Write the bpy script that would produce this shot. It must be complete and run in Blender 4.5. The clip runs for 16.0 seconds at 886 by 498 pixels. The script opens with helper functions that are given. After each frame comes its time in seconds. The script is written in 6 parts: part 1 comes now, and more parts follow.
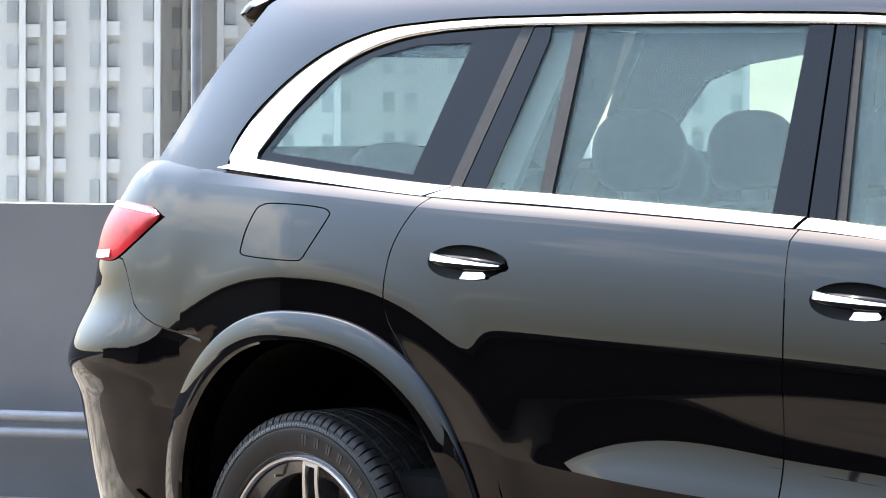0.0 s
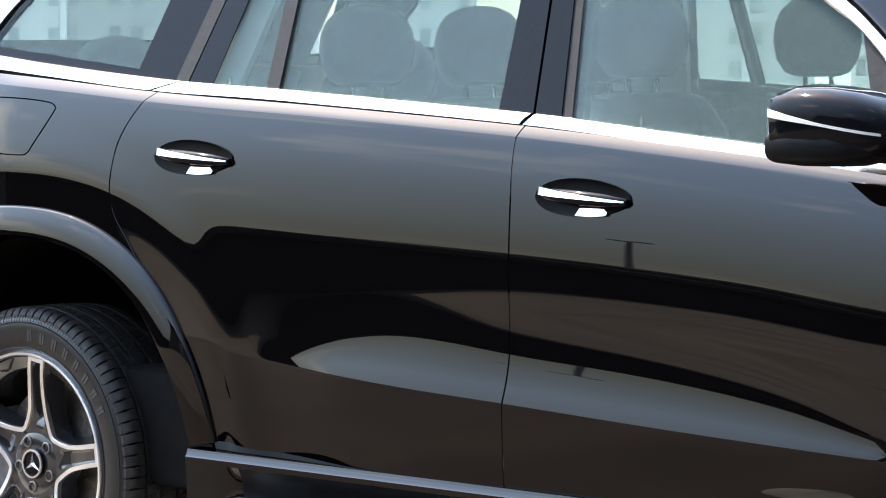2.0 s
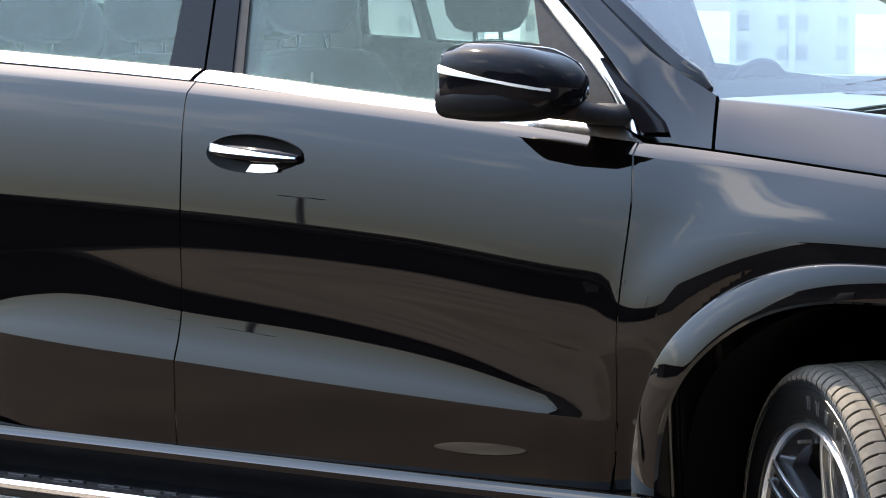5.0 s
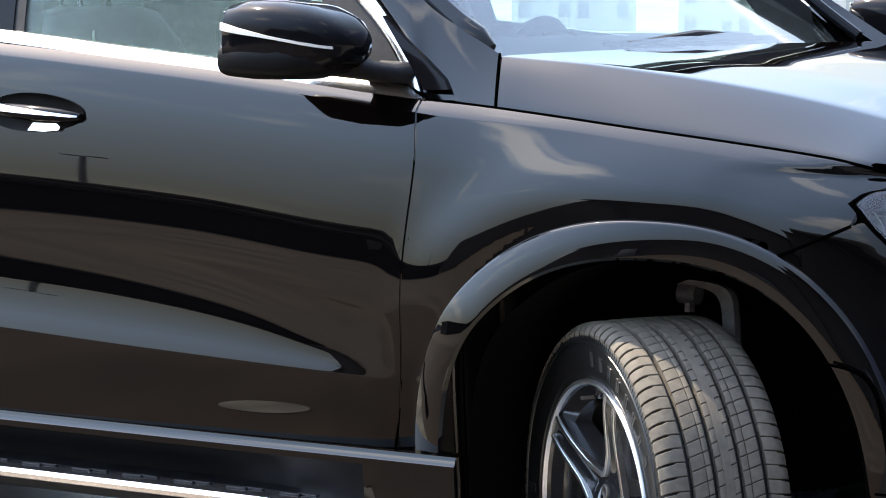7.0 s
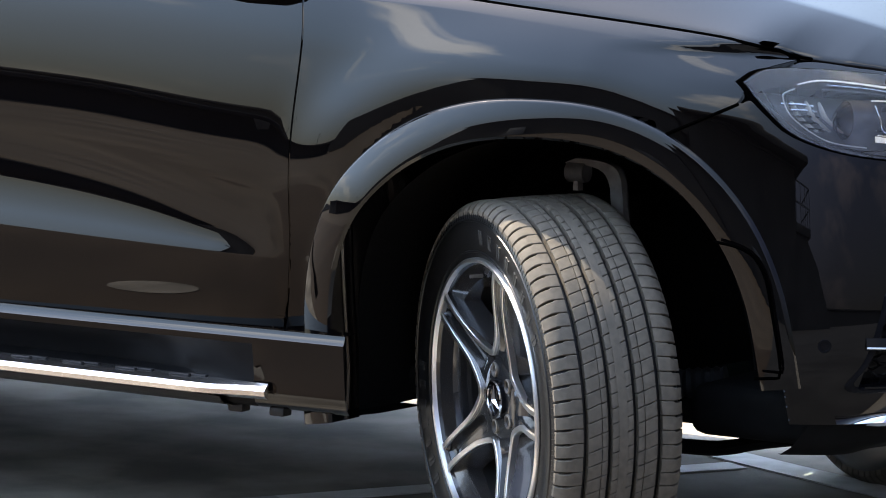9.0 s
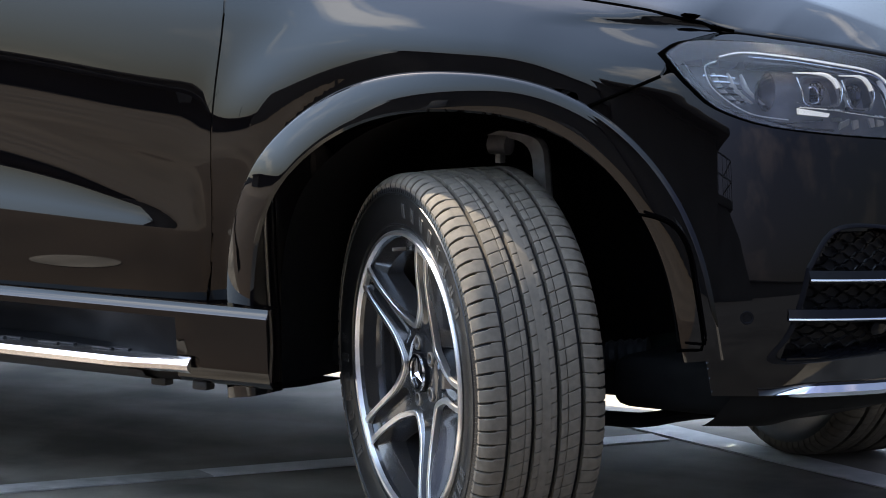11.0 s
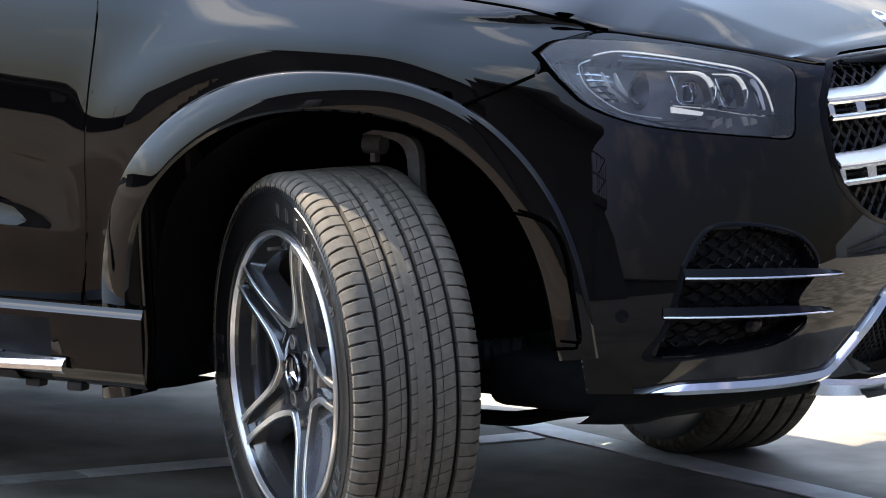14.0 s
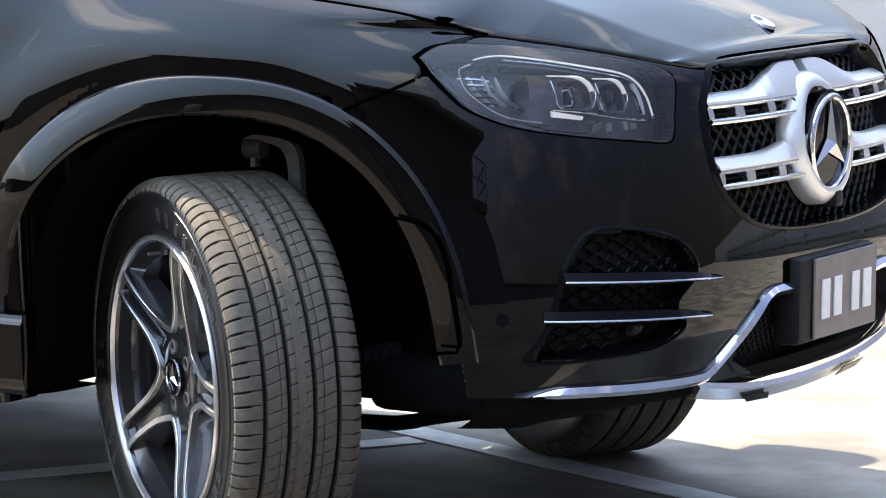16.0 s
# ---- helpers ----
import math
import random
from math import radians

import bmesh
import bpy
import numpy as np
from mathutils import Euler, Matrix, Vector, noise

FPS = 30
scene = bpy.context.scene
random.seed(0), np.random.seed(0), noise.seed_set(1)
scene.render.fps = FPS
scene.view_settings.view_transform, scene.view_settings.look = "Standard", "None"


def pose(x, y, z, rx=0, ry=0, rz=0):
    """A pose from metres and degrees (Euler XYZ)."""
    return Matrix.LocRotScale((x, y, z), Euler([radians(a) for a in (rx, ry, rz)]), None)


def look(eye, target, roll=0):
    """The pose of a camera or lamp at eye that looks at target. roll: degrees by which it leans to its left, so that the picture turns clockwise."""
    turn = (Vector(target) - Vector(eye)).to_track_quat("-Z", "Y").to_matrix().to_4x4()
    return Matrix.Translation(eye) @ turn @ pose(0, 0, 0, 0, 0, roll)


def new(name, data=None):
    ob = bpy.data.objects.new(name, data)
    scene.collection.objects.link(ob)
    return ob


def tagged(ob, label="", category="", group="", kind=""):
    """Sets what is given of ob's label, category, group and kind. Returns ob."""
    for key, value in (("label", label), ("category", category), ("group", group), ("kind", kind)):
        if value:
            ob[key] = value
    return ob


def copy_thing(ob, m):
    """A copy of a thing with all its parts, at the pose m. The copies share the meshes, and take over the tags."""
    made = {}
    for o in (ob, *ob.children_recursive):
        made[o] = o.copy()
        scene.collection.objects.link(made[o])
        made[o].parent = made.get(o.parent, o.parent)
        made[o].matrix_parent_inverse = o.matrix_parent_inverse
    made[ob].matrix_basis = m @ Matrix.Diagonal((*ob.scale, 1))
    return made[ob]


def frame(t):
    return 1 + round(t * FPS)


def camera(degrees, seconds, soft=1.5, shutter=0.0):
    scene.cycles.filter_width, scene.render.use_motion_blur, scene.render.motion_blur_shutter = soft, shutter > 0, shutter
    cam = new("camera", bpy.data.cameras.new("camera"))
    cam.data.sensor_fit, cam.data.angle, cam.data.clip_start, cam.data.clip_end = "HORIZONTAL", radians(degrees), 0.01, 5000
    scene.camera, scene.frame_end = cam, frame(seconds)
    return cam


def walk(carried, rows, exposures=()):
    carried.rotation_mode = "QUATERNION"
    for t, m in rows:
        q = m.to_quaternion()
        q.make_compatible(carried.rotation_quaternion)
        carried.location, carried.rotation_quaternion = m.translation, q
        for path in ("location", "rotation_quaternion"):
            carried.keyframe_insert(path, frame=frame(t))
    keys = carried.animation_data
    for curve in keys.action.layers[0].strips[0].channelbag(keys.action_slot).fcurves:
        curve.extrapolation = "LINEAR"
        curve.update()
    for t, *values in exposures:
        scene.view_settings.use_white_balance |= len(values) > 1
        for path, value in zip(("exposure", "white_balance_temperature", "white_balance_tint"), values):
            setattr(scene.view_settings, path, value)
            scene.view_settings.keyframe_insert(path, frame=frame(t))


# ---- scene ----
cam = camera(13.15, 16.0, soft=1.0)
EYE = (7.051, -6.997, 1.506)
# seconds, heading, tilt, roll (degrees)
PAN = [
    (0.0, -47.146, -2.106, 0.275),
    (0.5, -46.201, -2.248, 0.349),
    (1.0, -44.911, -2.424, 0.414),
    (1.5, -43.972, -3.110, 0.499),
    (2.0, -43.061, -3.636, 0.616),
    (2.5, -42.282, -3.998, 0.614),
    (3.0, -41.425, -4.090, 0.642),
    (3.5, -40.633, -4.070, 0.660),
    (4.0, -39.752, -4.090, 0.666),
    (4.2, -39.407, -4.097, 0.653),
    (6.3, -36.143, -4.634, 0.642),
    (6.5, -35.793, -4.683, 0.642),
    (7.0, -34.907, -4.834, 0.636),
    (7.5, -34.288, -5.183, 0.631),
    (8.0, -33.958, -5.828, 0.597),
    (8.5, -33.503, -6.241, 0.593),
    (9.0, -33.220, -6.619, 0.556),
    (9.2, -33.085, -6.744, 0.523),
    (11.5, -31.778, -7.040, 0.485),
    (12.0, -31.451, -7.059, 0.471),
    (12.5, -31.099, -7.057, 0.514),
    (13.0, -30.760, -7.044, 0.550),
    (13.5, -30.492, -7.034, 0.538),
    (14.0, -30.179, -7.008, 0.531),
    (14.5, -29.842, -6.987, 0.616),
    (15.0, -29.441, -6.952, 0.593),
    (15.5, -28.869, -6.936, 0.636),
    (16.0, -28.385, -6.922, 0.653),
]
walk(cam, [(t, pose(*EYE, 90 + tilt, 0, -head) @ pose(0, 0, 0, 0, 0, roll)) for t, head, tilt, roll in PAN],
     exposures=[(0.0, 1.70, 7700, 10), (16.0, 1.70, 7700, 10)])

# ---- world and sun ----
SUN = Vector((-0.588, 0.06, 0.806)).normalized()
world = bpy.data.worlds.new("sky")
scene.world = world
world.use_nodes = True
wn, wl = world.node_tree.nodes, world.node_tree.links
sky = wn.new("ShaderNodeTexSky")
sky.sky_type = "NISHITA"
sky.sun_disc = False
sky.sun_elevation = math.asin(SUN.z)
sky.sun_rotation = math.atan2(SUN.x, SUN.y)
sky.air_density, sky.dust_density, sky.ozone_density = 0.75, 0.3, 0.9
# broken cloud over the blue
geo = wn.new("ShaderNodeTexCoord")
split = wn.new("ShaderNodeSeparateXYZ")
wl.new(geo.outputs["Generated"], split.inputs[0])
lift = wn.new("ShaderNodeMath")
lift.operation, lift.inputs[1].default_value = "ADD", 0.35
wl.new(split.outputs[2], lift.inputs[0])
flat = wn.new("ShaderNodeVectorMath")
flat.operation = "DIVIDE"
comb = wn.new("ShaderNodeCombineXYZ")
for i in range(3):
    wl.new(lift.outputs[0], comb.inputs[i])
wl.new(geo.outputs["Generated"], flat.inputs[0])
wl.new(comb.outputs[0], flat.inputs[1])
puff = wn.new("ShaderNodeTexNoise")
puff.inputs["Scale"].default_value, puff.inputs["Detail"].default_value, puff.inputs["Roughness"].default_value = 1.9, 8, 0.58
shift = wn.new("ShaderNodeVectorMath")
shift.inputs[1].default_value = (3.3, 1.1, 0.0)
wl.new(flat.outputs[0], shift.inputs[0])
wl.new(shift.outputs[0], puff.inputs["Vector"])
ramp = wn.new("ShaderNodeValToRGB")
ramp.color_ramp.elements[0].position, ramp.color_ramp.elements[1].position = 0.55, 0.65
ramp.color_ramp.elements[1].color = (0.27, 0.27, 0.27, 1)
wl.new(puff.outputs["Fac"], ramp.inputs[0])
mix = wn.new("ShaderNodeMixRGB")
mix.inputs["Color2"].default_value = (8.6, 9.0, 9.6, 1)
wl.new(ramp.outputs[0], mix.inputs["Fac"])
back = wn["Background"]
back.inputs["Strength"].default_value = 0.29 * 12
# summer haze scatters forward: brightest round the sun, deep blue opposite
toward = wn.new("ShaderNodeVectorMath")
toward.operation = "DOT_PRODUCT"
toward.inputs[1].default_value = Vector((-0.58, -0.12, 0.80)).normalized()
wl.new(geo.outputs["Generated"], toward.inputs[0])
span = wn.new("ShaderNodeMapRange")
span.inputs["From Min"].default_value, span.inputs["From Max"].default_value = -0.5, 1.0
wl.new(toward.outputs["Value"], span.inputs["Value"])
haze = wn.new("ShaderNodeValToRGB")
stops = haze.color_ramp
for cosine, gain in ((-0.15, 0.22), (0.05, 0.40), (0.28, 0.85), (0.55, 1.35), (0.76, 1.85), (0.94, 2.15)):
    warm = (1.07, 0.92, 1.02) if cosine < 0.1 else (1.13, 1.0, 0.86) if cosine < 0.4 else (1.05, 1.0, 0.92)
    stops.elements.new((cosine + 0.5) / 1.5).color = (gain / 6 * warm[0], gain / 6 * warm[1], gain / 6 * warm[2], 1)
stops.elements[0].color = (0.028, 0.026, 0.025, 1)
stops.elements[-1].color = (0.38, 0.36, 0.33, 1)
wl.new(span.outputs[0], haze.inputs[0])
veil = wn.new("ShaderNodeMixRGB")
veil.blend_type, veil.inputs[0].default_value = "MULTIPLY", 1
low = wn.new("ShaderNodeMapRange")
low.inputs["From Min"].default_value, low.inputs["From Max"].default_value = 0.0, 0.30
low.inputs["To Min"].default_value, low.inputs["To Max"].default_value = 0.75, 0.0
wl.new(split.outputs[2], low.inputs["Value"])
murk = wn.new("ShaderNodeMixRGB")
murk.inputs["Color2"].default_value = (2.2, 2.5, 3.3, 1)
wl.new(low.outputs[0], murk.inputs["Fac"])
wl.new(sky.outputs[0], murk.inputs["Color1"])
wl.new(murk.outputs[0], mix.inputs["Color1"])
wl.new(mix.outputs[0], veil.inputs[1])
wl.new(haze.outputs[0], veil.inputs[2])
# thin high cloud whitens the upper sky
high = wn.new("ShaderNodeValToRGB")
for place, gain in ((0.05, 0.36), (0.17, 0.55), (0.30, 0.84), (0.50, 1.22), (0.80, 1.30)):
    high.color_ramp.elements.new(place).color = (gain / 2, gain / 2, gain / 2, 1)
high.color_ramp.elements[0].color, high.color_ramp.elements[-1].color = (0.18, 0.18, 0.18, 1), (0.64, 0.64, 0.64, 1)
wl.new(split.outputs[2], high.inputs[0])
lofty = wn.new("ShaderNodeVectorMath")
lofty.operation = "SCALE"
wl.new(veil.outputs[0], lofty.inputs[0])
wl.new(high.outputs[0], lofty.inputs["Scale"])
wl.new(lofty.outputs[0], back.inputs["Color"])

sun = new("sun", bpy.data.lights.new("sun", "SUN"))
sun.data.energy, sun.data.angle, sun.data.color = 4.7, radians(0.53), (1.0, 0.94, 0.85)
sun.matrix_world = look(SUN * 50, (0, 0, 0))

# ---- materials ----
def material(name, base, rough=0.5, metal=0.0, coat=0.0, vary=0.0, scale=20.0, bump=0.0, bump_scale=200.0, second=None, spec=0.5, rvary=0.0):
    m = bpy.data.materials.new(name)
    m.use_nodes = True
    n, l = m.node_tree.nodes, m.node_tree.links
    b = n["Principled BSDF"]
    b.inputs["Base Color"].default_value = (*base, 1)
    b.inputs["Roughness"].default_value = rough
    b.inputs["Metallic"].default_value = metal
    b.inputs["Coat Weight"].default_value = coat
    b.inputs["Coat Roughness"].default_value = 0.015
    b.inputs["Coat IOR"].default_value = 1.42
    b.inputs["Specular IOR Level"].default_value = spec
    co = n.new("ShaderNodeTexCoord")
    if vary:
        t = n.new("ShaderNodeTexNoise")
        t.inputs["Scale"].default_value, t.inputs["Detail"].default_value = scale, 6
        l.new(co.outputs["Object"], t.inputs["Vector"])
        r = n.new("ShaderNodeValToRGB")
        r.color_ramp.elements[0].position, r.color_ramp.elements[1].position = 0.34, 0.68
        two = second or tuple(c * (1 + vary) for c in base)
        r.color_ramp.elements[0].color = (*[c * (1 - vary) for c in base], 1)
        r.color_ramp.elements[1].color = (*two, 1)
        l.new(t.outputs["Fac"], r.inputs[0])
        l.new(r.outputs[0], b.inputs["Base Color"])
        if rvary:
            q = n.new("ShaderNodeMapRange")
            q.inputs["To Min"].default_value, q.inputs["To Max"].default_value = rough - rvary, rough + rvary
            l.new(t.outputs["Fac"], q.inputs["Value"])
            l.new(q.outputs[0], b.inputs["Roughness"])
    if bump:
        t2 = n.new("ShaderNodeTexNoise")
        t2.inputs["Scale"].default_value, t2.inputs["Detail"].default_value = bump_scale, 4
        l.new(co.outputs["Object"], t2.inputs["Vector"])
        bp = n.new("ShaderNodeBump")
        bp.inputs["Strength"].default_value, bp.inputs["Distance"].default_value = bump, 0.002
        l.new(t2.outputs["Fac"], bp.inputs["Height"])
        l.new(bp.outputs[0], b.inputs["Normal"])
    return m


def glass(name, tint, gloss=1.0, haze=None):
    """Thin tinted pane: lets light through, mirrors by Fresnel; haze adds a diffuse film in place of mirrored sky."""
    m = bpy.data.materials.new(name)
    m.use_nodes = True
    n, l = m.node_tree.nodes, m.node_tree.links
    n.remove(n["Principled BSDF"])
    clear, shine, mixer, fr = (n.new(k) for k in ("ShaderNodeBsdfTransparent", "ShaderNodeBsdfGlossy", "ShaderNodeMixShader", "ShaderNodeFresnel"))
    clear.inputs[0].default_value = (*tint, 1)
    shine.inputs["Roughness"].default_value = 0.01
    fr.inputs["IOR"].default_value = 1.5
    gain = n.new("ShaderNodeMath")
    gain.operation, gain.inputs[1].default_value = "MULTIPLY", gloss
    l.new(fr.outputs[0], gain.inputs[0])
    l.new(gain.outputs[0], mixer.inputs[0])
    l.new(clear.outputs[0], mixer.inputs[1])
    l.new(shine.outputs[0], mixer.inputs[2])
    last = mixer
    if haze:
        film, glare = n.new("ShaderNodeMixShader"), n.new("ShaderNodeBsdfDiffuse")
        # diffuse colour imitates the veil of sky mirrored in the pane
        glare.inputs[0].default_value = (*haze[:3], 1)
        film.inputs[0].default_value = haze[3]
        l.new(last.outputs[0], film.inputs[1])
        l.new(glare.outputs[0], film.inputs[2])
        last = film
    l.new(last.outputs[0], n["Material Output"].inputs[0])
    return m


PAINT = material("black_metallic_paint", (0.0013, 0.0010, 0.0011), 0.5, 0.0, 1.0, vary=0.10, scale=900, spec=0.0)
GLOSS = material("gloss_black_trim", (0.004, 0.004, 0.005), 0.06, 0.0, 0.0, vary=0.1, scale=60, spec=0.10)
MATT = material("matt_black_plastic", (0.012, 0.012, 0.013), 0.55, vary=0.25, scale=60, bump=0.15, bump_scale=900, spec=0.2)
DARK = material("dark_underside", (0.004, 0.004, 0.004), 0.9, vary=0.3, scale=30, spec=0.08)
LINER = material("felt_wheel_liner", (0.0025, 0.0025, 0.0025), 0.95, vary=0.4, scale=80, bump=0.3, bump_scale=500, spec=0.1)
SEAM = material("black_panel_gap", (0.0004, 0.0004, 0.0004), 0.9, vary=0.2, scale=30, spec=0.0)
CELL = material("black_moulded_cells", (0.005, 0.005, 0.006), 0.4, vary=0.2, scale=60, spec=0.3)
SILLM = material("black_sill_plastic", (0.0055, 0.0055, 0.006), 0.5, vary=0.25, scale=25, spec=0.05)
BOWL = material("black_handle_bowl", (0.0012, 0.0012, 0.0014), 0.25, vary=0.2, scale=30, spec=0.04)
CHROME = material("polished_chrome", (0.80, 0.81, 0.83), 0.07, 1.0, vary=0.03, scale=40)
SATIN = material("satin_aluminium", (0.82, 0.82, 0.82), 0.22, 1.0, vary=0.04, scale=120, rvary=0.04)
SILVER = material("silver_painted_plastic", (0.78, 0.77, 0.75), 0.38, 0.6, 0.3, vary=0.04, scale=200)
RIMGREY = material("grey_rim_paint", (0.016, 0.016, 0.017), 0.16, 0.0, 0.6, vary=0.1, scale=80)
RIMFACE = material("machined_rim_face", (0.80, 0.79, 0.78), 0.32, 1.0, vary=0.03, scale=30)
# rear tread: black rubber, the shade it stands in put into the colour
SHADERUB = material("shaded_tread_rubber", (0.016, 0.016, 0.015), 0.55, vary=0.35, scale=35, second=(0.028, 0.026, 0.024), bump=0.25, bump_scale=500, spec=0.3)
TREADM = material("dusty_tread_rubber", (0.098, 0.085, 0.068), 0.8, vary=0.07, scale=60, second=(0.122, 0.105, 0.083), bump=0.3, bump_scale=600, spec=0.2)
SIDEW = material("black_sidewall", (0.008, 0.008, 0.008), 0.30, vary=0.3, scale=50, bump=0.1, bump_scale=700, spec=0.4)
LETTER = material("grey_raised_rubber", (0.032, 0.032, 0.031), 0.42, vary=0.2, scale=60)
STEEL = material("dull_steel", (0.22, 0.20, 0.18), 0.5, 0.9, vary=0.3, scale=60)
CASTAL = material("cast_aluminium_arm", (0.16, 0.15, 0.14), 0.6, 0.3, vary=0.2, scale=40)
CABIN = material("dark_cabin_trim", (0.035, 0.036, 0.038), 0.8, vary=0.2, scale=30)
LEATHER = material("black_leather", (0.030, 0.031, 0.033), 0.6, vary=0.15, scale=12)
HEADLN = material("grey_headliner", (0.30, 0.29, 0.27), 0.95, vary=0.08, scale=200)
# side glass mirrors weakly; its sky reflection is put into the film colour
PANE = glass("tinted_side_glass", (0.87, 0.96, 0.945), 0.03, (0.34, 0.46, 0.455, 0.075))
WSCREEN = glass("windscreen_glass", (0.66, 0.82, 0.81), 1.4, (0.35, 0.45, 0.5, 0.02))
LENS = glass("clear_lamp_lens", (0.93, 0.94, 0.96), 1.3, (0.52, 0.51, 0.53, 0.034))
REDLENS = material("red_lamp_lens", (0.36, 0.006, 0.012), 0.30, 0.0, 0.12, vary=0.35, scale=18, second=(0.60, 0.014, 0.026), spec=0.25)
WHITEL = material("white_lamp_lens", (0.75, 0.74, 0.74), 0.15, 0.0, 0.8, vary=0.05, scale=30)
LAMPBACK = material("lamp_housing", (0.115, 0.114, 0.118), 0.30, 0.2, vary=0.2, scale=40)
BULB = glass("lamp_projector_glass", (0.70, 0.78, 0.95), 1.6)
LED = material("led_light_guide", (0.82, 0.83, 0.85), 0.18, 0.0, 0.6, vary=0.03, scale=50)
lit = LED.node_tree.nodes["Principled BSDF"].inputs
lit["Emission Color"].default_value, lit["Emission Strength"].default_value = (0.9, 0.95, 1.0, 1), 0.14
PLATE = material("grey_number_plate", (0.15, 0.125, 0.125), 0.45, vary=0.12, scale=25)
PLATEBAR = material("white_plate_marks", (0.78, 0.78, 0.78), 0.5, vary=0.04, scale=40)


def surface(name, low, high, scale, stain, stain_scale, rough, bump):
    """Weathered mineral surface: fine grain, broad mottling and darker stains."""
    m = bpy.data.materials.new(name)
    m.use_nodes = True
    n, l = m.node_tree.nodes, m.node_tree.links
    b = n["Principled BSDF"]
    b.inputs["Roughness"].default_value = rough
    b.inputs["Specular IOR Level"].default_value = 0.3
    co = n.new("ShaderNodeTexCoord")
    t1, t2, t3 = (n.new("ShaderNodeTexNoise") for _ in range(3))
    for t, s, d in ((t1, scale, 8), (t2, stain_scale, 6), (t3, 260, 3)):
        t.inputs["Scale"].default_value, t.inputs["Detail"].default_value = s, d
        l.new(co.outputs["Object"], t.inputs["Vector"])
    r1 = n.new("ShaderNodeValToRGB")
    r1.color_ramp.elements[0].position, r1.color_ramp.elements[1].position = 0.3, 0.7
    r1.color_ramp.elements[0].color, r1.color_ramp.elements[1].color = (*low, 1), (*high, 1)
    l.new(t1.outputs["Fac"], r1.inputs[0])
    r2 = n.new("ShaderNodeValToRGB")
    r2.color_ramp.elements[0].position, r2.color_ramp.elements[1].position = 0.40, 0.60
    r2.color_ramp.elements[0].color, r2.color_ramp.elements[1].color = (stain, stain, stain, 1), (1, 1, 1, 1)
    l.new(t2.outputs["Fac"], r2.inputs[0])
    mul = n.new("ShaderNodeMixRGB")
    mul.blend_type, mul.inputs[0].default_value = "MULTIPLY", 1
    l.new(r1.outputs[0], mul.inputs[1])
    l.new(r2.outputs[0], mul.inputs[2])
    l.new(mul.outputs[0], b.inputs["Base Color"])
    add = n.new("ShaderNodeMath")
    add.operation = "ADD"
    l.new(t1.outputs["Fac"], add.inputs[0])
    l.new(t3.outputs["Fac"], add.inputs[1])
    bp = n.new("ShaderNodeBump")
    bp.inputs["Strength"].default_value, bp.inputs["Distance"].default_value = bump, 0.004
    l.new(add.outputs[0], bp.inputs["Height"])
    l.new(bp.outputs[0], b.inputs["Normal"])
    return m


CONCRETE = surface("sunbleached_concrete", (0.235, 0.215, 0.180), (0.335, 0.305, 0.258), 5.0, 0.50, 2.6, 0.85, 0.25)
WALLM = surface("grey_parapet", (0.135, 0.135, 0.135), (0.165, 0.165, 0.163), 2.0, 0.9, 0.7, 0.8, 0.1)
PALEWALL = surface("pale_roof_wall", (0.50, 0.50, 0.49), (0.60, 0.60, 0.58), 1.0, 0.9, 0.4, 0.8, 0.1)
WHITELINE = surface("worn_white_line", (0.70, 0.70, 0.68), (0.82, 0.82, 0.81), 14.0, 0.85, 7.0, 0.7, 0.2)
OLDLINE = surface("grey_worn_line", (0.40, 0.40, 0.38), (0.62, 0.61, 0.59), 18.0, 0.7, 6.0, 0.75, 0.2)
# three darker decks for unseen ground, toned for the paintwork's reflections
NEARDECK = surface("brown_unseen_concrete", (0.057, 0.039, 0.026), (0.085, 0.060, 0.041), 2.0, 0.7, 0.8, 0.85, 0.25)
MIDDECK = surface("pale_brown_concrete", (0.098, 0.074, 0.052), (0.140, 0.110, 0.080), 2.0, 0.75, 0.8, 0.85, 0.25)
DARKDECK = surface("dark_unseen_deck", (0.030, 0.030, 0.032), (0.050, 0.050, 0.050), 6.0, 0.7, 1.3, 0.8, 0.3)
GALV = material("galvanised_pipe", (0.26, 0.265, 0.27), 0.6, 0.3, vary=0.15, scale=8)

# -- body shape: x forward from the rear axle, half-width w to each side, z up --
def lerp(a, b, t):
    return a + (b - a) * t


def smooth(a, b, x):
    t = min(1.0, max(0.0, (x - a) / (b - a)))
    return t * t * (3 - 2 * t)


def table(x, pts):
    """Smooth curve through a few stations."""
    if x <= pts[0][0]:
        return pts[0][1]
    for i in range(len(pts) - 1):
        (a, p), (b, q) = pts[i], pts[i + 1]
        if x <= b:
            o, r = pts[max(i - 1, 0)], pts[min(i + 2, len(pts) - 1)]
            m0 = (q - o[1]) / max(b - o[0], 1e-6) * (b - a)
            m1 = (r[1] - p) / max(r[0] - a, 1e-6) * (b - a)
            t = (x - a) / (b - a)
            return p * (1 + 2 * t) * (1 - t) ** 2 + m0 * t * (1 - t) ** 2 + q * t * t * (3 - 2 * t) + m1 * t * t * (t - 1)
    return pts[-1][1]


BELT = [(-0.95, 1.36), (-0.30, 1.345), (0.1, 1.327), (0.5, 1.305), (1.0, 1.288), (1.6, 1.262), (2.0, 1.237), (2.4, 1.207), (2.77, 1.172), (3.1, 1.150), (3.77, 1.075)]
CREASE = [(0.4, 0.75), (0.92, 0.703), (1.27, 0.68), (1.61, 0.665), (2.06, 0.645), (2.73, 0.62), (3.2, 0.60)]


